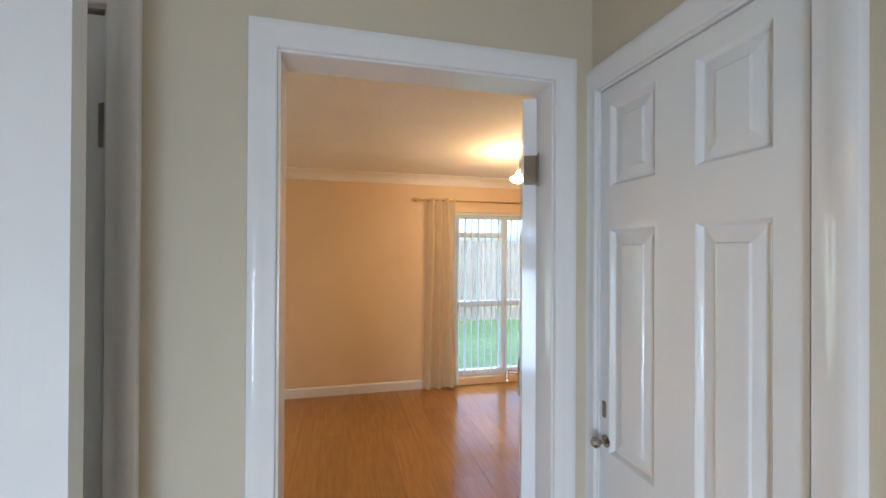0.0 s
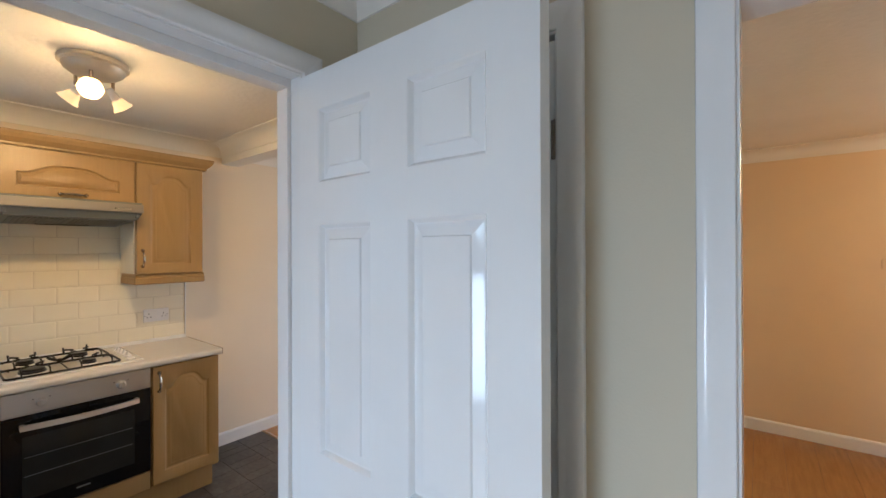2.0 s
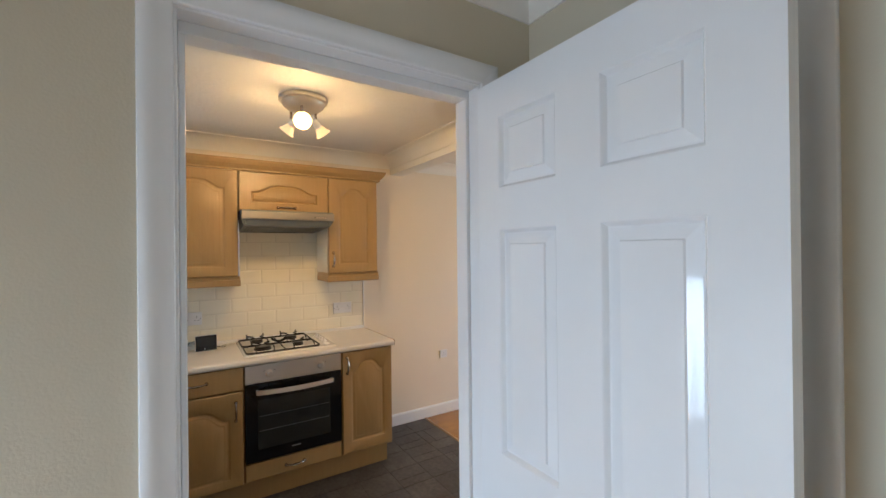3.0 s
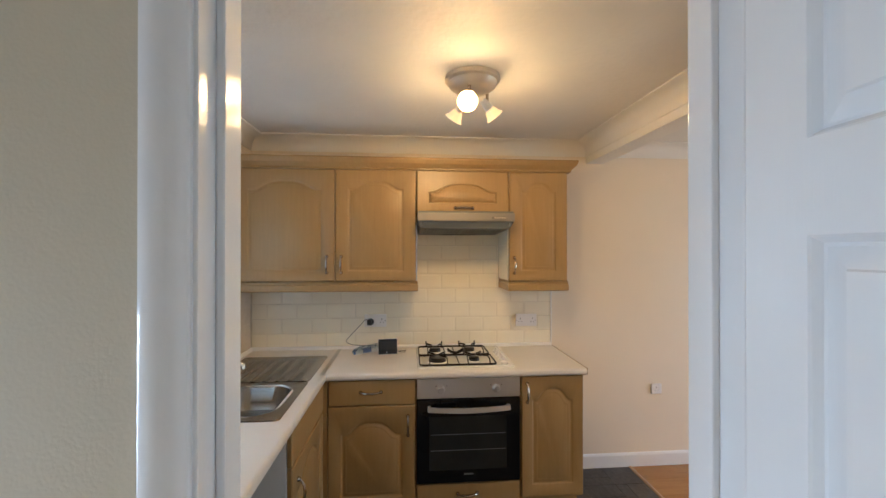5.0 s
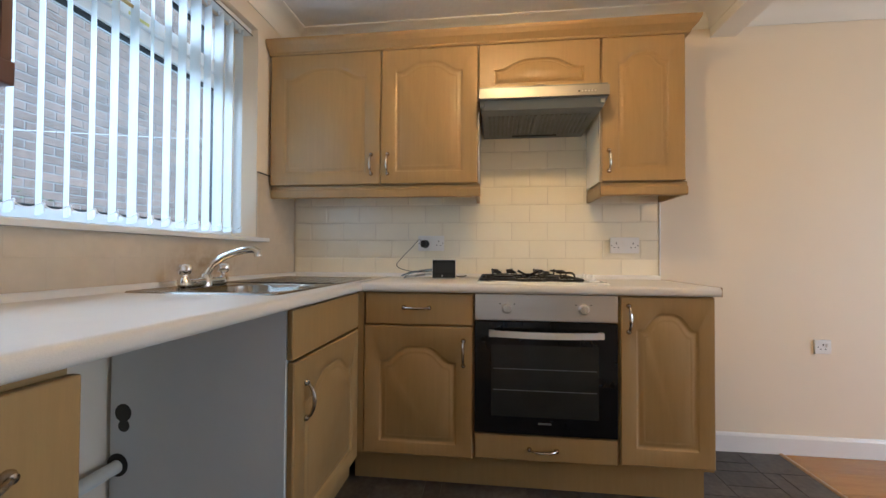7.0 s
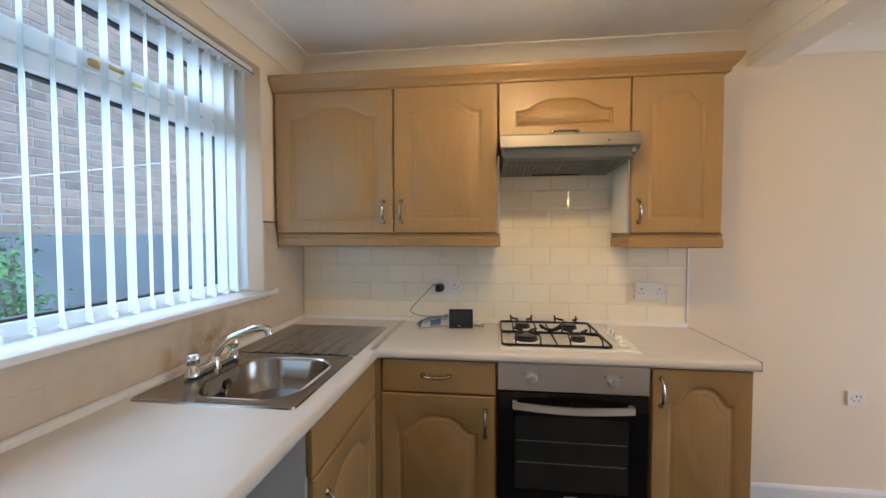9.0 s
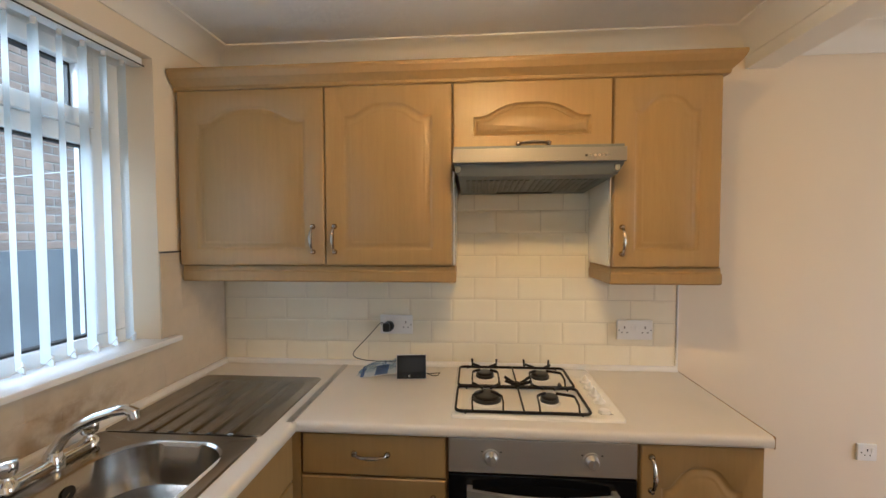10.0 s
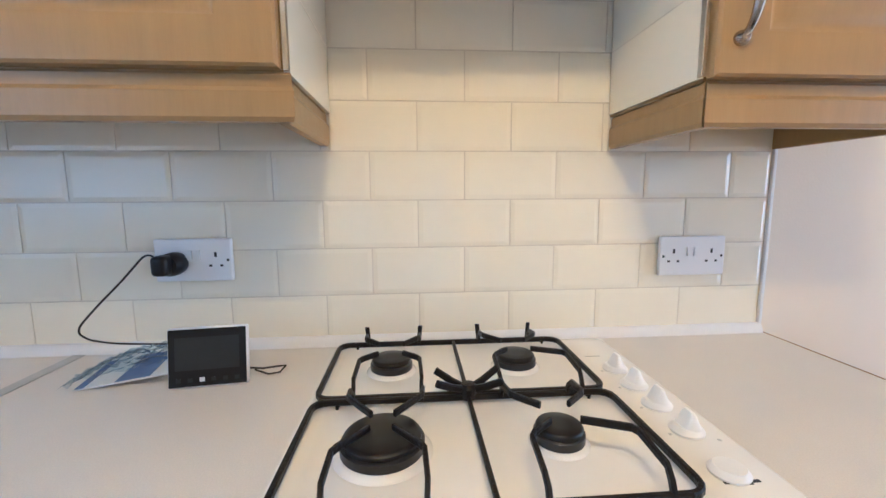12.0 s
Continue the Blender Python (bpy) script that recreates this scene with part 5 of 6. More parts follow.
bm = bmesh.new()
box(bm, -0.064, 0.064, 0.000, 0.014, 0.001, 0.104, 0.005, 3)
bm.transform(m4)
part("case", bm, plastic_white, meter, "white case", smooth=True)
bm = bmesh.new()
box(bm, -0.0615, 0.0615, -0.0022, 0.001, 0.004, 0.1015, 0.0009)
bm.transform(m4)
part("screen", bm, screen_black, meter, "black glass screen")
bm = boxes((-0.051, 0.051, -0.0030, -0.0024, 0.032, 0.088))
bm.transform(m4)
part("display", bm, screen_grey, meter, "dim grey display")
for k in range(6):
    bm = boxes((-0.050 + 0.0185 * k, -0.042 + 0.0185 * k, -0.0030, -0.0024, 0.012, 0.019))
    bm.transform(m4)
    part("icon", bm, icon_grey if k == 2 else screen_grey, meter)
bm = boxes((-0.03, 0.03, 0.014, 0.045, 0.001, 0.02), bevel=0.003)
bm.transform(m4)
part("stand", bm, plastic_black, meter)
bm = bmesh.new()
tube(bm, [(-3.893, 1.245, 0.926), (-3.897, 1.27, 0.922), (-3.90, 1.297, 0.924), (-3.892, 1.312, 0.928), (-3.880, 1.305, 0.921), (-3.880, 1.285, 0.918), (-3.890, 1.258, 0.923)], 0.0018, 6)
part("cable_loop", bm, plastic_black, meter, smooth=True)
bag = thing("leaflet_bag", (-3.92, 1.02, TOP), "clear plastic bag with blue and white leaflets lying on the worktop", "leaflets")
rot = pose(-3.915, 1.022, TOP + 0.004, 0, 0, 96)
bm = bmesh.new()
nx, ny = 26, 18
grid = [[bm.verts.new(rot @ Vector((-0.074 + 0.205 * i / nx + 0.018 * (j / ny), -0.062 + 0.135 * j / ny, 0.004 + 0.012 * min(1, i / 5) + 0.030 * i / nx + 0.006 * math.sin(math.pi * j / ny) + 0.012 * noise.noise(Vector((i * 0.8, j * 1.1, 0)))))) for i in range(nx + 1)] for j in range(ny + 1)]
for j in range(ny):
    for i in range(nx):
        bm.faces.new((grid[j][i], grid[j][i + 1], grid[j + 1][i + 1], grid[j + 1][i]))
part("bag", bm, poly_bag, bag, "crumpled clear plastic", smooth=True)
bm = boxes((-0.060, 0.120, -0.050, 0.060, 0.0, 0.002))
bm.transform(rot @ pose(-0.06, 0, -0.003) @ pose(0, 0, 0, 4, -7) @ pose(0.06, 0, 0.001))
part("leaflet", bm, leaflet_white, bag, "white leaflet")
bm = boxes((-0.058, -0.044, -0.048, 0.058, 0.0022, 0.0030), (0.004, 0.060, -0.048, 0.058, 0.0022, 0.0030))
bm.transform(rot @ pose(-0.06, 0, -0.003) @ pose(0, 0, 0, 4, -7) @ pose(0.06, 0, 0.001))
part("printed_panel", bm, leaflet_blue, bag, "blue printed panel")

# ---- wine rack beside the window ----
rack = thing("wine_rack", (-2.2, 0.40, 1.352), "narrow mahogany-brown open rack with dark pigeonholes beside the window", "rack", UNITS)
RX0, RX1, RY0, RY1 = -2.352, -2.10, 0.262, 0.533
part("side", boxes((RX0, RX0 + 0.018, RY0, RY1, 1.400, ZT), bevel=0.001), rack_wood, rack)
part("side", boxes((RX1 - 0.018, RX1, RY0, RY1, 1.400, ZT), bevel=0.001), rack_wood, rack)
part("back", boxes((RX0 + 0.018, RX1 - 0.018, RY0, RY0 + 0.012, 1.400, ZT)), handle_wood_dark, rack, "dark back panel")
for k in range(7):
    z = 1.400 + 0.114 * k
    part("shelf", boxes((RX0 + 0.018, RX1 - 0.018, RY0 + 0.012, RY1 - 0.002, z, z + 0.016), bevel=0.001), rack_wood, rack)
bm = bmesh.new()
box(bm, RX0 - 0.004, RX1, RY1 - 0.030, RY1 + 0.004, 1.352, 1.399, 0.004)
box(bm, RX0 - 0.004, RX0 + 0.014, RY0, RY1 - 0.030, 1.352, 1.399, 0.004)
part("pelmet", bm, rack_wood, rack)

# ---- ceiling spots ----
LX, LYC = -2.977, 1.620
lamp = thing("ceiling_spotlight", (LX, LYC, CEIL), "champagne metal round ceiling fitting with three lit spot heads", "ceiling light")
bm = bmesh.new()
lathe(bm, (LX, LYC, CEIL), (0, 0, -1), [(0, 0), (0, 0.116), (0.004, 0.124), (0.022, 0.125), (0.027, 0.119), (0.029, 0.112), (0.045, 0.106), (0.062, 0.084), (0.071, 0.048), (0.073, 0)], 40)
part("rose", bm, rose_metal, lamp, "round champagne metal base plate", smooth=True)
HEADS = (((LX + 0.066, LYC - 0.024), (-2.790, 1.570, 2.205), (0.86, -0.12, -0.36)), ((LX - 0.066, LYC - 0.050), (-2.990, 1.535, 2.195), (-0.45, -0.50, -0.75)), ((LX - 0.037, LYC + 0.075), (-2.947, 1.716, 2.198), (-0.25, 0.66, -0.72)))
for (ax, ay), tip, way in HEADS:
    way = Vector(way).normalized()
    tip = Vector(tip)
    head = part("spot_head", tube(bmesh.new(), [(ax, ay, CEIL - 0.055), (ax, ay, CEIL - 0.100), tip - way * 0.075], 0.007, 10), nickel, lamp, "satin metal spot head", smooth=True)
    bm = bmesh.new()
    lathe(bm, tip - way * 0.09, way, [(0, 0), (0, 0.014), (0.03, 0.018), (0.055, 0.020), (0.056, 0.016)], 20)
    part("lamp_holder", bm, plastic_white, head, smooth=True)
    bm = bmesh.new()
    n, rings = 48, []
    for h, r, w in ((0.050 - 0.09, 0.021, 0), (0.062 - 0.09, 0.027, 0), (0.072 - 0.09, 0.030, 0.0), (0.082 - 0.09, 0.035, 0.01), (0.092 - 0.09, 0.042, 0.02)):
        side = way.orthogonal().normalized()
        up = way.cross(side)
        rings.append([bm.verts.new(tip + way * h + (side * math.cos(2 * math.pi * k / n) + up * math.sin(2 * math.pi * k / n)) * r * (1 + w * math.sin(12 * math.pi * k / n))) for k in range(n)])
    for a, b in zip(rings, rings[1:]):
        for k in range(n):
            bm.faces.new((a[k], a[(k + 1) % n], b[(k + 1) % n], b[k]))
    part("glass_shade", bm, frosted_lit, head, "frosted flower-shaped glass shade", smooth=True)
    bm = bmesh.new()
    lathe(bm, tip - way * 0.034, way, [(0, 0.016), (0.008, 0.022), (0.016, 0.026), (0.024, 0.025), (0.030, 0.019), (0.034, 0.010), (0.035, 0)], 24)
    part("bulb", bm, bulb_glow, head, "lit bulb", smooth=True)

# ---- lounge ----
lamp = thing("lounge_ceiling_light", (0.95, 4.22, CEIL), "lit ceiling fitting with spot heads in the lounge", "ceiling light")
bm = bmesh.new()
lathe(bm, (0.95, 4.22, CEIL), (0, 0, -1), [(0, 0), (0, 0.09), (0.02, 0.09), (0.035, 0.07), (0.038, 0)], 28)
part("rose", bm, gloss_trim, lamp, smooth=True)
for dx, dy in ((-0.05, -0.06), (0.07, -0.02), (-0.02, 0.07)):
    tip = Vector((0.95 + dx * 1.6, 4.22 + dy * 1.6, 2.19))
    bm = bmesh.new()
    tube(bm, [(0.95 + dx, 4.22 + dy, CEIL - 0.03), (0.95 + dx, 4.22 + dy, CEIL - 0.08), tip], 0.008, 10)
    part("spot_head", bm, nickel, lamp, smooth=True)
    bm = bmesh.new()
    lathe(bm, tip, (dx, dy, -0.08), [(0, 0.015), (0.01, 0.03), (0.035, 0.042), (0.045, 0.03), (0.048, 0)], 18)
    part("bulb", bm, lounge_glow, lamp, "lit bulb", smooth=True)
rod = thing("curtain_rod", (1.6, FY - 0.08, 2.10), "thin brass curtain rod with a leaf-shaped finial", "curtain rod")
bm = bmesh.new()
tube(bm, [(0.27, FY - 0.08, 2.105), (2.78, FY - 0.08, 2.105)], 0.009, 10)
part("pole", bm, brass, rod, smooth=True)
bm = bmesh.new()
lathe(bm, (0.285, FY - 0.08, 2.105), (-1, 0, 0), [(0, 0.010), (0.006, 0.016), (0.012, 0.010), (0.03, 0.020), (0.06, 0.022), (0.09, 0.012), (0.105, 0)], 16)
part("finial", bm, brass, rod, smooth=True)
for x in (0.40, 2.7):
    bm = bmesh.new()
    tube(bm, [(x, FY, 2.105), (x, FY - 0.08, 2.105)], 0.006, 8)
    lathe(bm, (x, FY, 2.105), (0, -1, 0), [(0, 0), (0, 0.022), (0.006, 0.020), (0.008, 0)], 14)
    part("bracket", bm, brass, rod, smooth=True)
bm = bmesh.new()
nx, nz = 90, 14
cols = []
for i in range(nx + 1):
    f = i / nx
    col = []
    for j in range(nz + 1):
        g = j / nz
        z = 2.125 - 2.10 * g
        gather = 0.72 + 0.28 * g ** 1.5
        x = 0.53 + (f - 0.5) * 0.42 * gather
        amp = 0.030 + 0.030 * g
        y = FY - 0.085 + amp * math.sin(2 * math.pi * (3.6 * f + 0.25 * math.sin(3 * f + g))) + 0.010 * math.sin(2 * math.pi * 11 * f) * (1 - g * 0.6)
        col.append(bm.verts.new((x, y, z)))
    cols.append(col)
for a, b in zip(cols, cols[1:]):
    for j in range(nz):
        bm.faces.new((a[j], b[j], b[j + 1], a[j + 1]))
cur = solid("curtain", bm, curtain_cloth, "full-length cream curtain drawn back beside the garden window", "curtain", smooth=True)
solid("room_thermostat", boxes((0.06, 0.135, FY - 0.012, FY, 1.395, 1.465), bevel=0.004), paint_lounge, "small cream wall plate on the lounge wall", "wall plate")

# ---- outdoors ----
bm = bmesh.new()
bm.faces.new([bm.verts.new(p) for p in ((-400, -400, -0.16), (400, -400, -0.16), (400, 400, -0.16), (-400, 400, -0.16))])
solid("ground", bm, grass_mat, "green mown lawn round the house", "ground", "structure")
solid("paving", boxes((-14, 3.5, -2.3, -0.86, -0.30, -0.10)), paving_mat, "grey paved path beside the house", "paving", "structure")
solid("outer_wall", boxes((-4.20, -1.80, -0.05, -0.031, -0.1, 1.10)), brick_stuff_mat, "brick outer skin below the kitchen window", "wall", "structure")
fence = thing("garden_fence", (1.0, 10.6, -0.16), "weathered grey close-board garden fence", "fence")
bm = bmesh.new()
box(bm, -0.058, 0.058, -0.011, 0.011, 0, 1.95, 0.003)
board = mesh_of("fence_board", bm, fence_mat)
for k in range(64):
    b = new("fence_board", board)
    b.parent = fence
    b.matrix_basis = pose(-3.0 + 0.128 * k, 0.0 if k % 2 else 0.012, 0.0)
for z in (0.4, 1.1, 1.7):
    part("rail", boxes((-2.1, 6.1, 10.62, 10.66, z - 0.16, z - 0.08)), fence_mat, fence)
line = [(-1.6, -1.0, 1.30), (-2.8, -1.0, 1.50), (-3.75, -1.0, 1.735), (-4.65, -1.0, 1.96), (-6.2, -1.0, 2.38), (-8.0, -1.0, 2.90)]
bm = bmesh.new()
tube(bm, line, 0.0024, 6)
solid("washing_line", bm, carcass_grey, "white washing line strung between the houses", "washing line")
bm = bmesh.new()
tube(bm, [(-8.0, -1.0, -0.1), (-8.0, -1.0, 2.95)], 0.03, 12)
solid("line_post", bm, aluminium, "grey metal washing-line post", "post")
bm = bmesh.new()
tube(bm, [(-1.6, -1.0, -0.1), (-1.6, -1.0, 1.35)], 0.03, 12)
solid("line_post_short", bm, aluminium, "short grey metal washing-line post", "post").name = "line_post"
shrub = thing("shrub", (-4.10, -1.75, -0.1), "leafy green shrub against the brick wall", "shrub")
rng = random.Random(3)
bm = bmesh.new()
tips = []
for k in range(26):
    a = rng.uniform(0, 2 * math.pi)
    h = rng.uniform(0.6, 1.55)
    r = rng.uniform(0.05, 0.28)
    p0 = Vector((-4.10, -1.75, -0.1))
    p2 = p0 + Vector((r * math.cos(a), r * 0.7 * math.sin(a), h))
    p1 = p0.lerp(p2, 0.55) + Vector((rng.uniform(-0.05, 0.05), rng.uniform(-0.05, 0.05), 0.12))
    tube(bm, [p0, p1, p2], [0.008, 0.005, 0.002], 5)
    tips += [p1.lerp(p2, f) for f in (0.1, 0.3, 0.5, 0.65, 0.8, 0.9, 1.0)]
part("stems", bm, twig_mat, shrub)
bm = bmesh.new()
for p in tips:
    for k in range(5):
        c = p + Vector((rng.gauss(0, 0.05), rng.gauss(0, 0.05), rng.gauss(0, 0.05)))
        m = Matrix.Translation(c) @ Euler((rng.uniform(-0.9, 0.9), rng.uniform(-0.9, 0.9), rng.uniform(0, 6.3))).to_matrix().to_4x4()
        L = rng.uniform(0.03, 0.06)
        vs = [bm.verts.new(m @ Vector(q)) for q in ((0, 0, 0), (L * 0.5, -L * 0.32, 0.006), (L, 0, -0.004), (L * 0.5, L * 0.32, 0.006))]
        bm.faces.new((vs[0], vs[1], vs[2]))
        bm.faces.new((vs[0], vs[2], vs[3]))
part("leaves", bm, leaf_mat, shrub)

# neighbour's wall
NY = -2.2
house = thing("neighbour_house", (-6, NY, -0.1), "neighbouring house with a brown brick side wall", "house")
part("wall_core", boxes((-13.0, 1.0, NY - 0.25, NY - 0.0015, -0.1, 4.3)), mortar, house, "mortar bed of the brick wall")
part("roof", boxes((-13.2, 1.2, NY - 3.0, NY + 0.12, 4.3, 4.42)), slate_joint, house, "grey eaves")
# Wall up to 1.40, darker and greyer than the bricks above.
part("painted_plinth", boxes((-13.0, 1.0, NY - 0.008, NY + 0.022, -0.1, 1.40)), lower_wall_mat, house, "dark grey lower wall")

# ---- tiles, boards and bricks, piece by piece ----
TILES = {}


def tile_mesh(w, h, mat, bevel, proud, name):
    key = (round(w, 4), round(h, 4), name, bevel)
    if key not in TILES:
        b = bmesh.new()
        loft(b, [[(0, -w / 2, -h / 2), (0, w / 2, -h / 2), (0, w / 2, h / 2), (0, -w / 2, h / 2)],
                 [(proud * 0.72, -w / 2, -h / 2), (proud * 0.72, w / 2, -h / 2), (proud * 0.72, w / 2, h / 2), (proud * 0.72, -w / 2, h / 2)],
                 [(proud, -w / 2 + bevel, -h / 2 + bevel), (proud, w / 2 - bevel, -h / 2 + bevel), (proud, w / 2 - bevel, h / 2 - bevel), (proud, -w / 2 + bevel, h / 2 - bevel)]])
        TILES[key] = mesh_of(name, b, mat)
    return TILES[key]


def tile_field(parent, turn, at, u0, u1, rows, phase, pitch=0.2, gap=0.0025, bevel=0.009, proud=0.0045, mat=None):
    """Rows of tiles in brick bond. rows: (v from, v to, row number); at: the plane's corner; turn: its facing."""
    for v0, v1, r in rows:
        start = phase + (0.5 * pitch if r % 2 else 0.0)
        k = math.floor((u0 - start) / pitch)
        while start + k * pitch < u1:
            a, b = max(u0, start + k * pitch), min(u1, start + (k + 1) * pitch)
            k += 1
            if b - a < 0.012:
                continue
            t = new("tile", tile_mesh(b - a - gap, v1 - v0 - gap, mat or tile_mat, bevel, proud, "tile"))
            t.parent = parent
            t.matrix_basis = Matrix.Translation(at) @ pose(0, 0, 0, 0, 0, turn) @ Matrix.Translation((0, (a + b) / 2, (v0 + v1) / 2))


ROW = [0.920 + 0.1017 * k for k in range(9)]
bed = thing("tiling_back", (0, 0, 0), "cream bevelled brick tiles behind hob and worktop", "tiling", kind="structure")
part("grout_bed", boxes((XB, XB + 0.009, 0.25, 2.358, 0.905, 1.402), (XB, XB + 0.009, 1.378, 1.976, 1.402, 1.735)), grout, bed, "grey grout bed")
O = Vector((XB + 0.0075, 0, 0))
low = [(ROW[k], ROW[k + 1], k) for k in range(4)]
tile_field(bed, 0, O, 0.258, 2.356, low, 1.560)
for y0, y1 in ((0.258, 1.378), (1.976, 2.356)):
    tile_field(bed, 0, O, y0, y1, [(ROW[4], 1.400, 4)], 1.560)
tile_field(bed, 0, O, 1.380, 1.974, [(ROW[4], ROW[5], 4), (ROW[5], ROW[6], 5), (ROW[6], ROW[7], 6), (ROW[7], 1.733, 7)], 1.560)
part("edge_trim", boxes((XB, XB + 0.016, 2.358, 2.366, 0.912, 1.398), bevel=0.002), plastic_white, bed, "white tile edge trim")
bed = thing("tiling_window", (0, 0, 0), "cream bevelled brick tiles below and beside the kitchen window", "tiling", kind="structure")
part("grout_bed", boxes((-4.04, -1.80, YW, YW + 0.006, 0.905, 1.099), (-4.04, -3.719, YW, YW + 0.006, 1.099, 1.458), (-3.719, -3.642, YW, YW + 0.006, 1.123, 1.458)), grout_shaded, bed, "grey grout bed")
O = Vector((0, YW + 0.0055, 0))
tile_field(bed, 90, O, 1.82, 4.036, [(ROW[0], ROW[1], 0), (ROW[1], 1.098, 1)], 1.85, gap=0.0006, bevel=0.0016, proud=0.0012, mat=tile_mat_shaded)
tile_field(bed, 90, O, 3.722, 4.036, [(1.100, ROW[2], 1)], 1.85, gap=0.0006, bevel=0.0016, proud=0.0012, mat=tile_mat_shaded)
tile_field(bed, 90, O, 3.643, 4.036, [(1.124 if k == 1 else ROW[k], min(ROW[k + 1], 1.456), k) for k in (2, 3, 4)], 1.85, gap=0.0006, bevel=0.0016, proud=0.0012, mat=tile_mat_shaded)
part("edge_trim", boxes((-4.034, -3.642, YW, YW + 0.013, 1.456, 1.462), bevel=0.001), slate_joint, bed)
for y0, y1, ex0, label in ((1.3765, 1.3785, -3.757, "left"), (1.9755, 1.9775, -3.757, "right")):
    sp = thing("tiled_side_panel", (-3.9, (y0 + y1) / 2, ZB), "cream tiled cabinet side beside the hood with bright metal trim", "side panel")
    s = 1 if label == "left" else -1
    part("tile_sheet", boxes((XB + 0.014, ex0, min(y0, y0 + s * 0.004), max(y1, y1 + s * 0.004), ZB, 1.770)), tile_mat, sp)
    part("metal_trim", boxes((ex0 - 0.004, ex0 + 0.006, min(y0, y0 + s * 0.0055), max(y1, y1 + s * 0.0055), ZB + 0.001, 1.768), bevel=0.001), chrome, sp, "bright metal edge trim")
    for k, z in enumerate((1.528, 1.630, 1.731)):
        part("joint", boxes((XB + 0.014, ex0 - 0.005, min(y0, y0 + s * 0.0043), max(y1, y1 + s * 0.0043), z, z + 0.002)), grout, sp)

vinyl = thing("floor_kitchen", (0, 0, 0), "charcoal slate-effect vinyl tile floor in the kitchen", "floor", kind="structure")
part("joint_bed", boxes((XB, -1.75, 0.25, 2.960, -0.0115, -0.0035)), slate_joint, vinyl)
rng = random.Random(11)
FT = {}


def floor_piece(parent, x0, x1, y0, y1, mat, name, gap):
    key = (name, round(x1 - x0, 3), round(y1 - y0, 3))
    if key not in FT:
        b = bmesh.new()
        box(b, -(x1 - x0 - gap) / 2, (x1 - x0 - gap) / 2, -(y1 - y0 - gap) / 2, (y1 - y0 - gap) / 2, -0.006, 0.0)
        FT[key] = mesh_of(name, b, mat)
    p = new(name, FT[key])
    p.parent = parent
    p.location = ((x0 + x1) / 2, (y0 + y1) / 2, 0.0)


S = 0.226
for i in range(10):
    for j in range(12):
        x0, y0 = XB + S * i, 0.25 + S * j
        x1, y1 = min(x0 + S, -1.76), min(y0 + S, 2.950)
        if x1 - x0 < 0.02 or y1 - y0 < 0.02 or (x1 < -3.58 and y0 < 2.2):
            continue
        kind = (i * 7 + j * 5 + (i * j) % 3) % 4
        if kind == 0 and y1 - y0 > 0.15:
            floor_piece(vinyl, x0, x1, y0, y0 + S / 3, slate_vinyl, "vinyl_tile", 0.003)
            floor_piece(vinyl, x0, x1, y0 + S / 3, y1, slate_vinyl, "vinyl_tile", 0.003)
        elif kind == 2 and x1 - x0 > 0.15:
            floor_piece(vinyl, x0, x0 + S * 0.6, y0, y1, slate_vinyl, "vinyl_tile", 0.003)
            floor_piece(vinyl, x0 + S * 0.6, x1, y0, y1, slate_vinyl, "vinyl_tile", 0.003)
        else:
            floor_piece(vinyl, x0, x1, y0, y1, slate_vinyl, "vinyl_tile", 0.003)
bm = bmesh.new()
sweep(bm, [(-0.012, 0), (-0.010, 0.004), (-0.004, 0.007), (0.004, 0.007), (0.010, 0.004), (0.012, 0)], (XB + 0.016, 2.960, 0), (-1.80, 2.960, 0), (0, 1, 0))
solid("trim_threshold", bm, threshold_wood, "wooden threshold strip between vinyl and boards", "threshold", "structure")
boards = thing("floor_lounge", (0, 0, 0), "golden oak laminate boards in lounge and dining area", "floor", kind="structure")
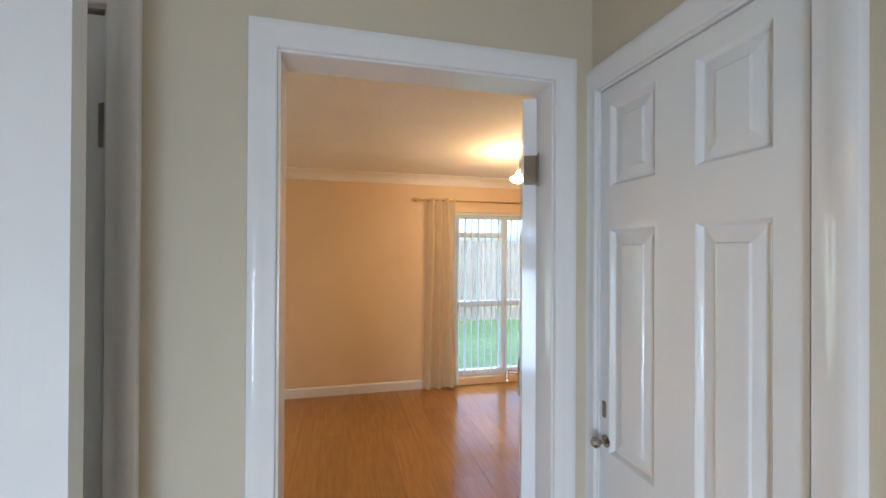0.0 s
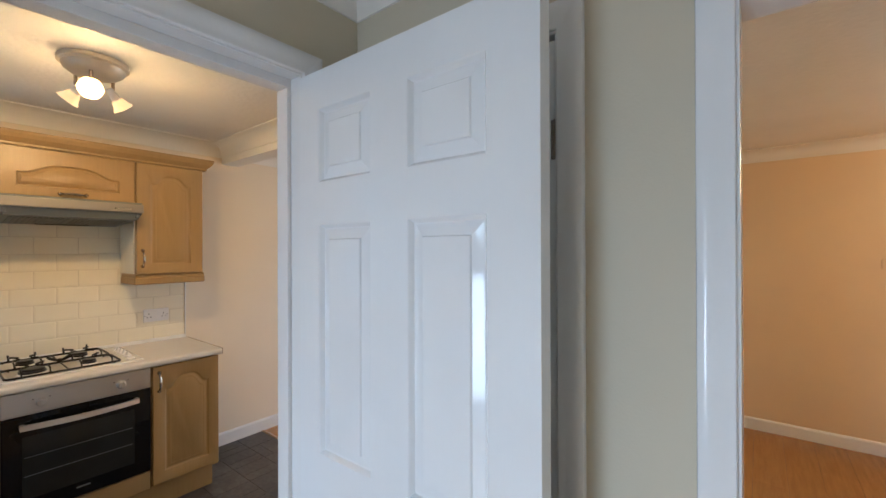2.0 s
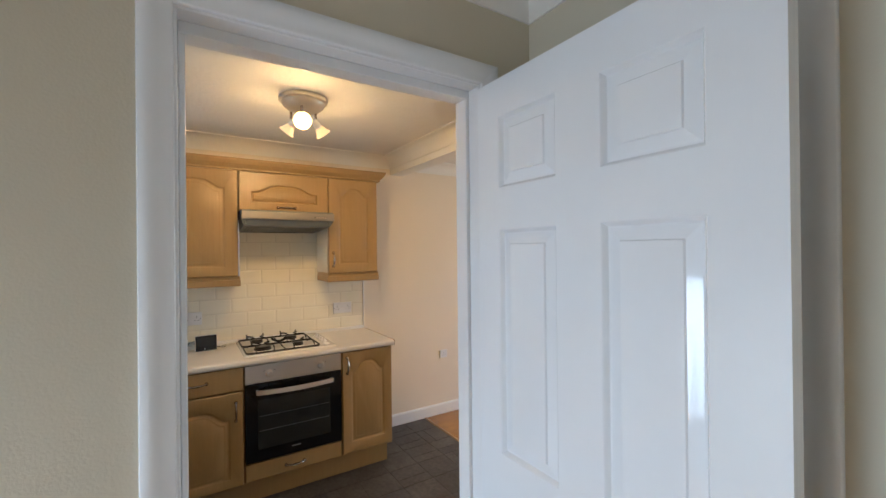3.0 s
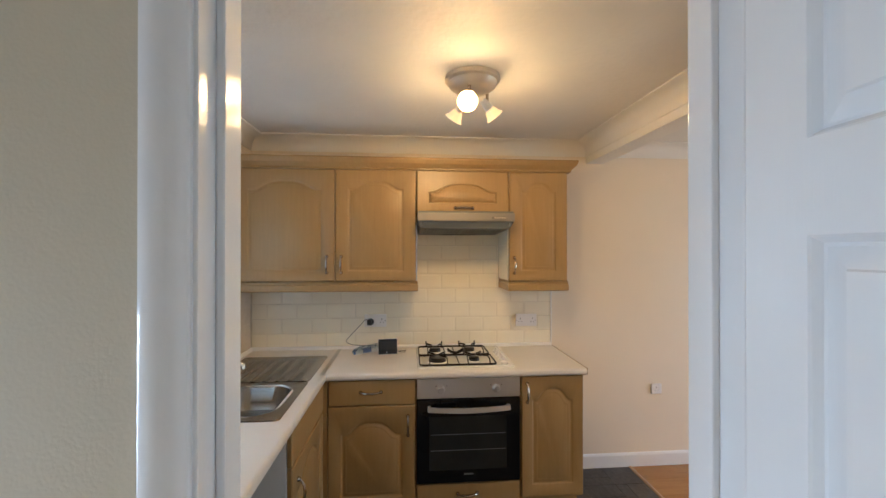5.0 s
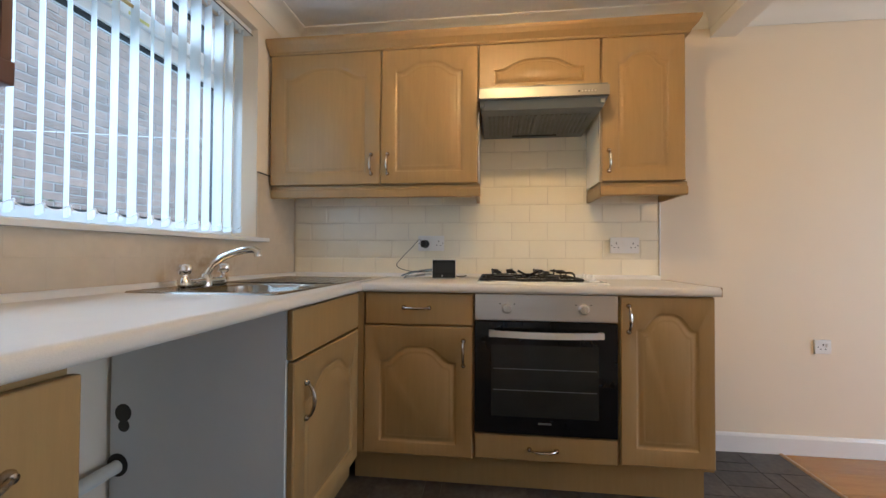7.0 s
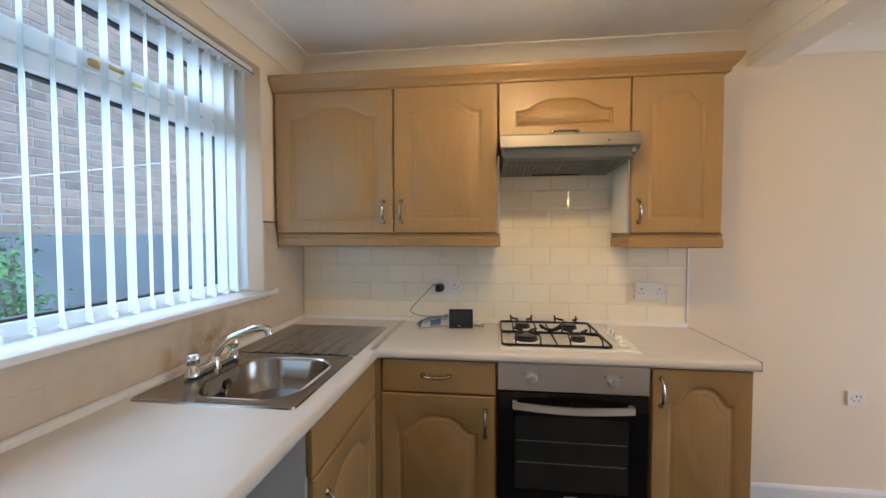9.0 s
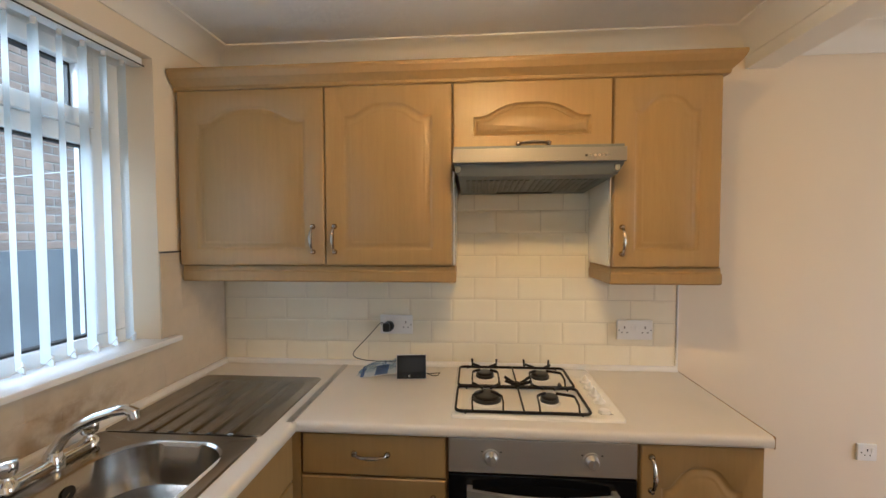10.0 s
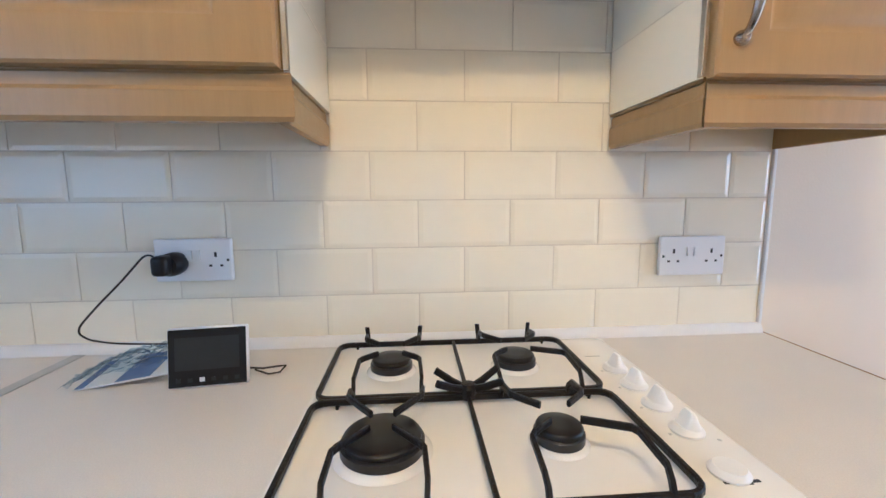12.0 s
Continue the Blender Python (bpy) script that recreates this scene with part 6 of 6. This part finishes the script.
for i in range(37):
    x0 = XB + 0.186 * i
    x1 = min(x0 + 0.186, 2.8)
    y = (2.972 if x1 < -1.79 else 2.13) - (0.42 * i) % 1.25
    while y < FY:
        a, b = max(y, 2.972 if x1 < -1.79 else 2.022), min(y + 1.25, FY)
        if b - a > 0.05 and x1 > x0 + 0.02:
            floor_piece(boards, x0, x1, round(a, 2), round(b, 2), laminate, "floor_board", 0.0012)
        y += 1.25
solid("floor_hall", boxes((-1.80, RX, -0.75, LY, -0.0115, 0.0)), laminate, "golden oak laminate floor in the hall", "floor", "structure")

BW, BH, BJ = 0.225, 0.075, 0.010
bm = bmesh.new()
box(bm, -(BW - BJ) / 2, (BW - BJ) / 2, -0.01, 0.004, -(BH - BJ) / 2, (BH - BJ) / 2, 0.0)
bmesh.ops.bevel(bm, geom=[e for e in bm.edges if all(v.co.y > 0 for v in e.verts)], offset=0.003, segments=1, affect="EDGES")
brick = mesh_of("brick", bm, brick_mat)
verts, faces = [], []
count = 0
for r in range(50):
    z = 1.44 + BH * r
    for c in range(62):
        x = -13.0 + BW * (c + (0.5 if r % 2 else 0.0)) + BW / 2
        if -5.75 < x < -3.95 and z < 3.6 and count < 300:
            b = new("brick", brick)
            b.parent = house
            b.matrix_basis = pose(x + 6, 0.0, z + 0.1, rng.uniform(-0.6, 0.6), 0, rng.uniform(-0.4, 0.4)) @ pose(0, rng.uniform(-0.002, 0.002), 0)
            count += 1
        elif x < 1.0 and z < 4.27:
            o = len(verts)
            w, h, d = (BW - BJ) / 2, (BH - BJ) / 2, NY + 0.003 + rng.uniform(-0.002, 0.002)
            verts += [(x - w, d, z - h), (x + w, d, z - h), (x + w, d, z + h), (x - w, d, z + h), (x - w, NY - 0.009, z - h), (x + w, NY - 0.009, z - h), (x + w, NY - 0.009, z + h), (x - w, NY - 0.009, z + h)]
            faces += [(o, o + 3, o + 2, o + 1), (o, o + 1, o + 5, o + 4), (o + 1, o + 2, o + 6, o + 5), (o + 2, o + 3, o + 7, o + 6), (o + 3, o, o + 4, o + 7)]
me = bpy.data.meshes.new("brickwork")
me.from_pydata(verts, [], faces)
me.materials.append(brick_stuff_mat)
far = new("brickwork", me)
far.parent = house
far.location = -Vector(house.location)
tagged(far, "courses of brown brick in grey mortar", kind="stuff")
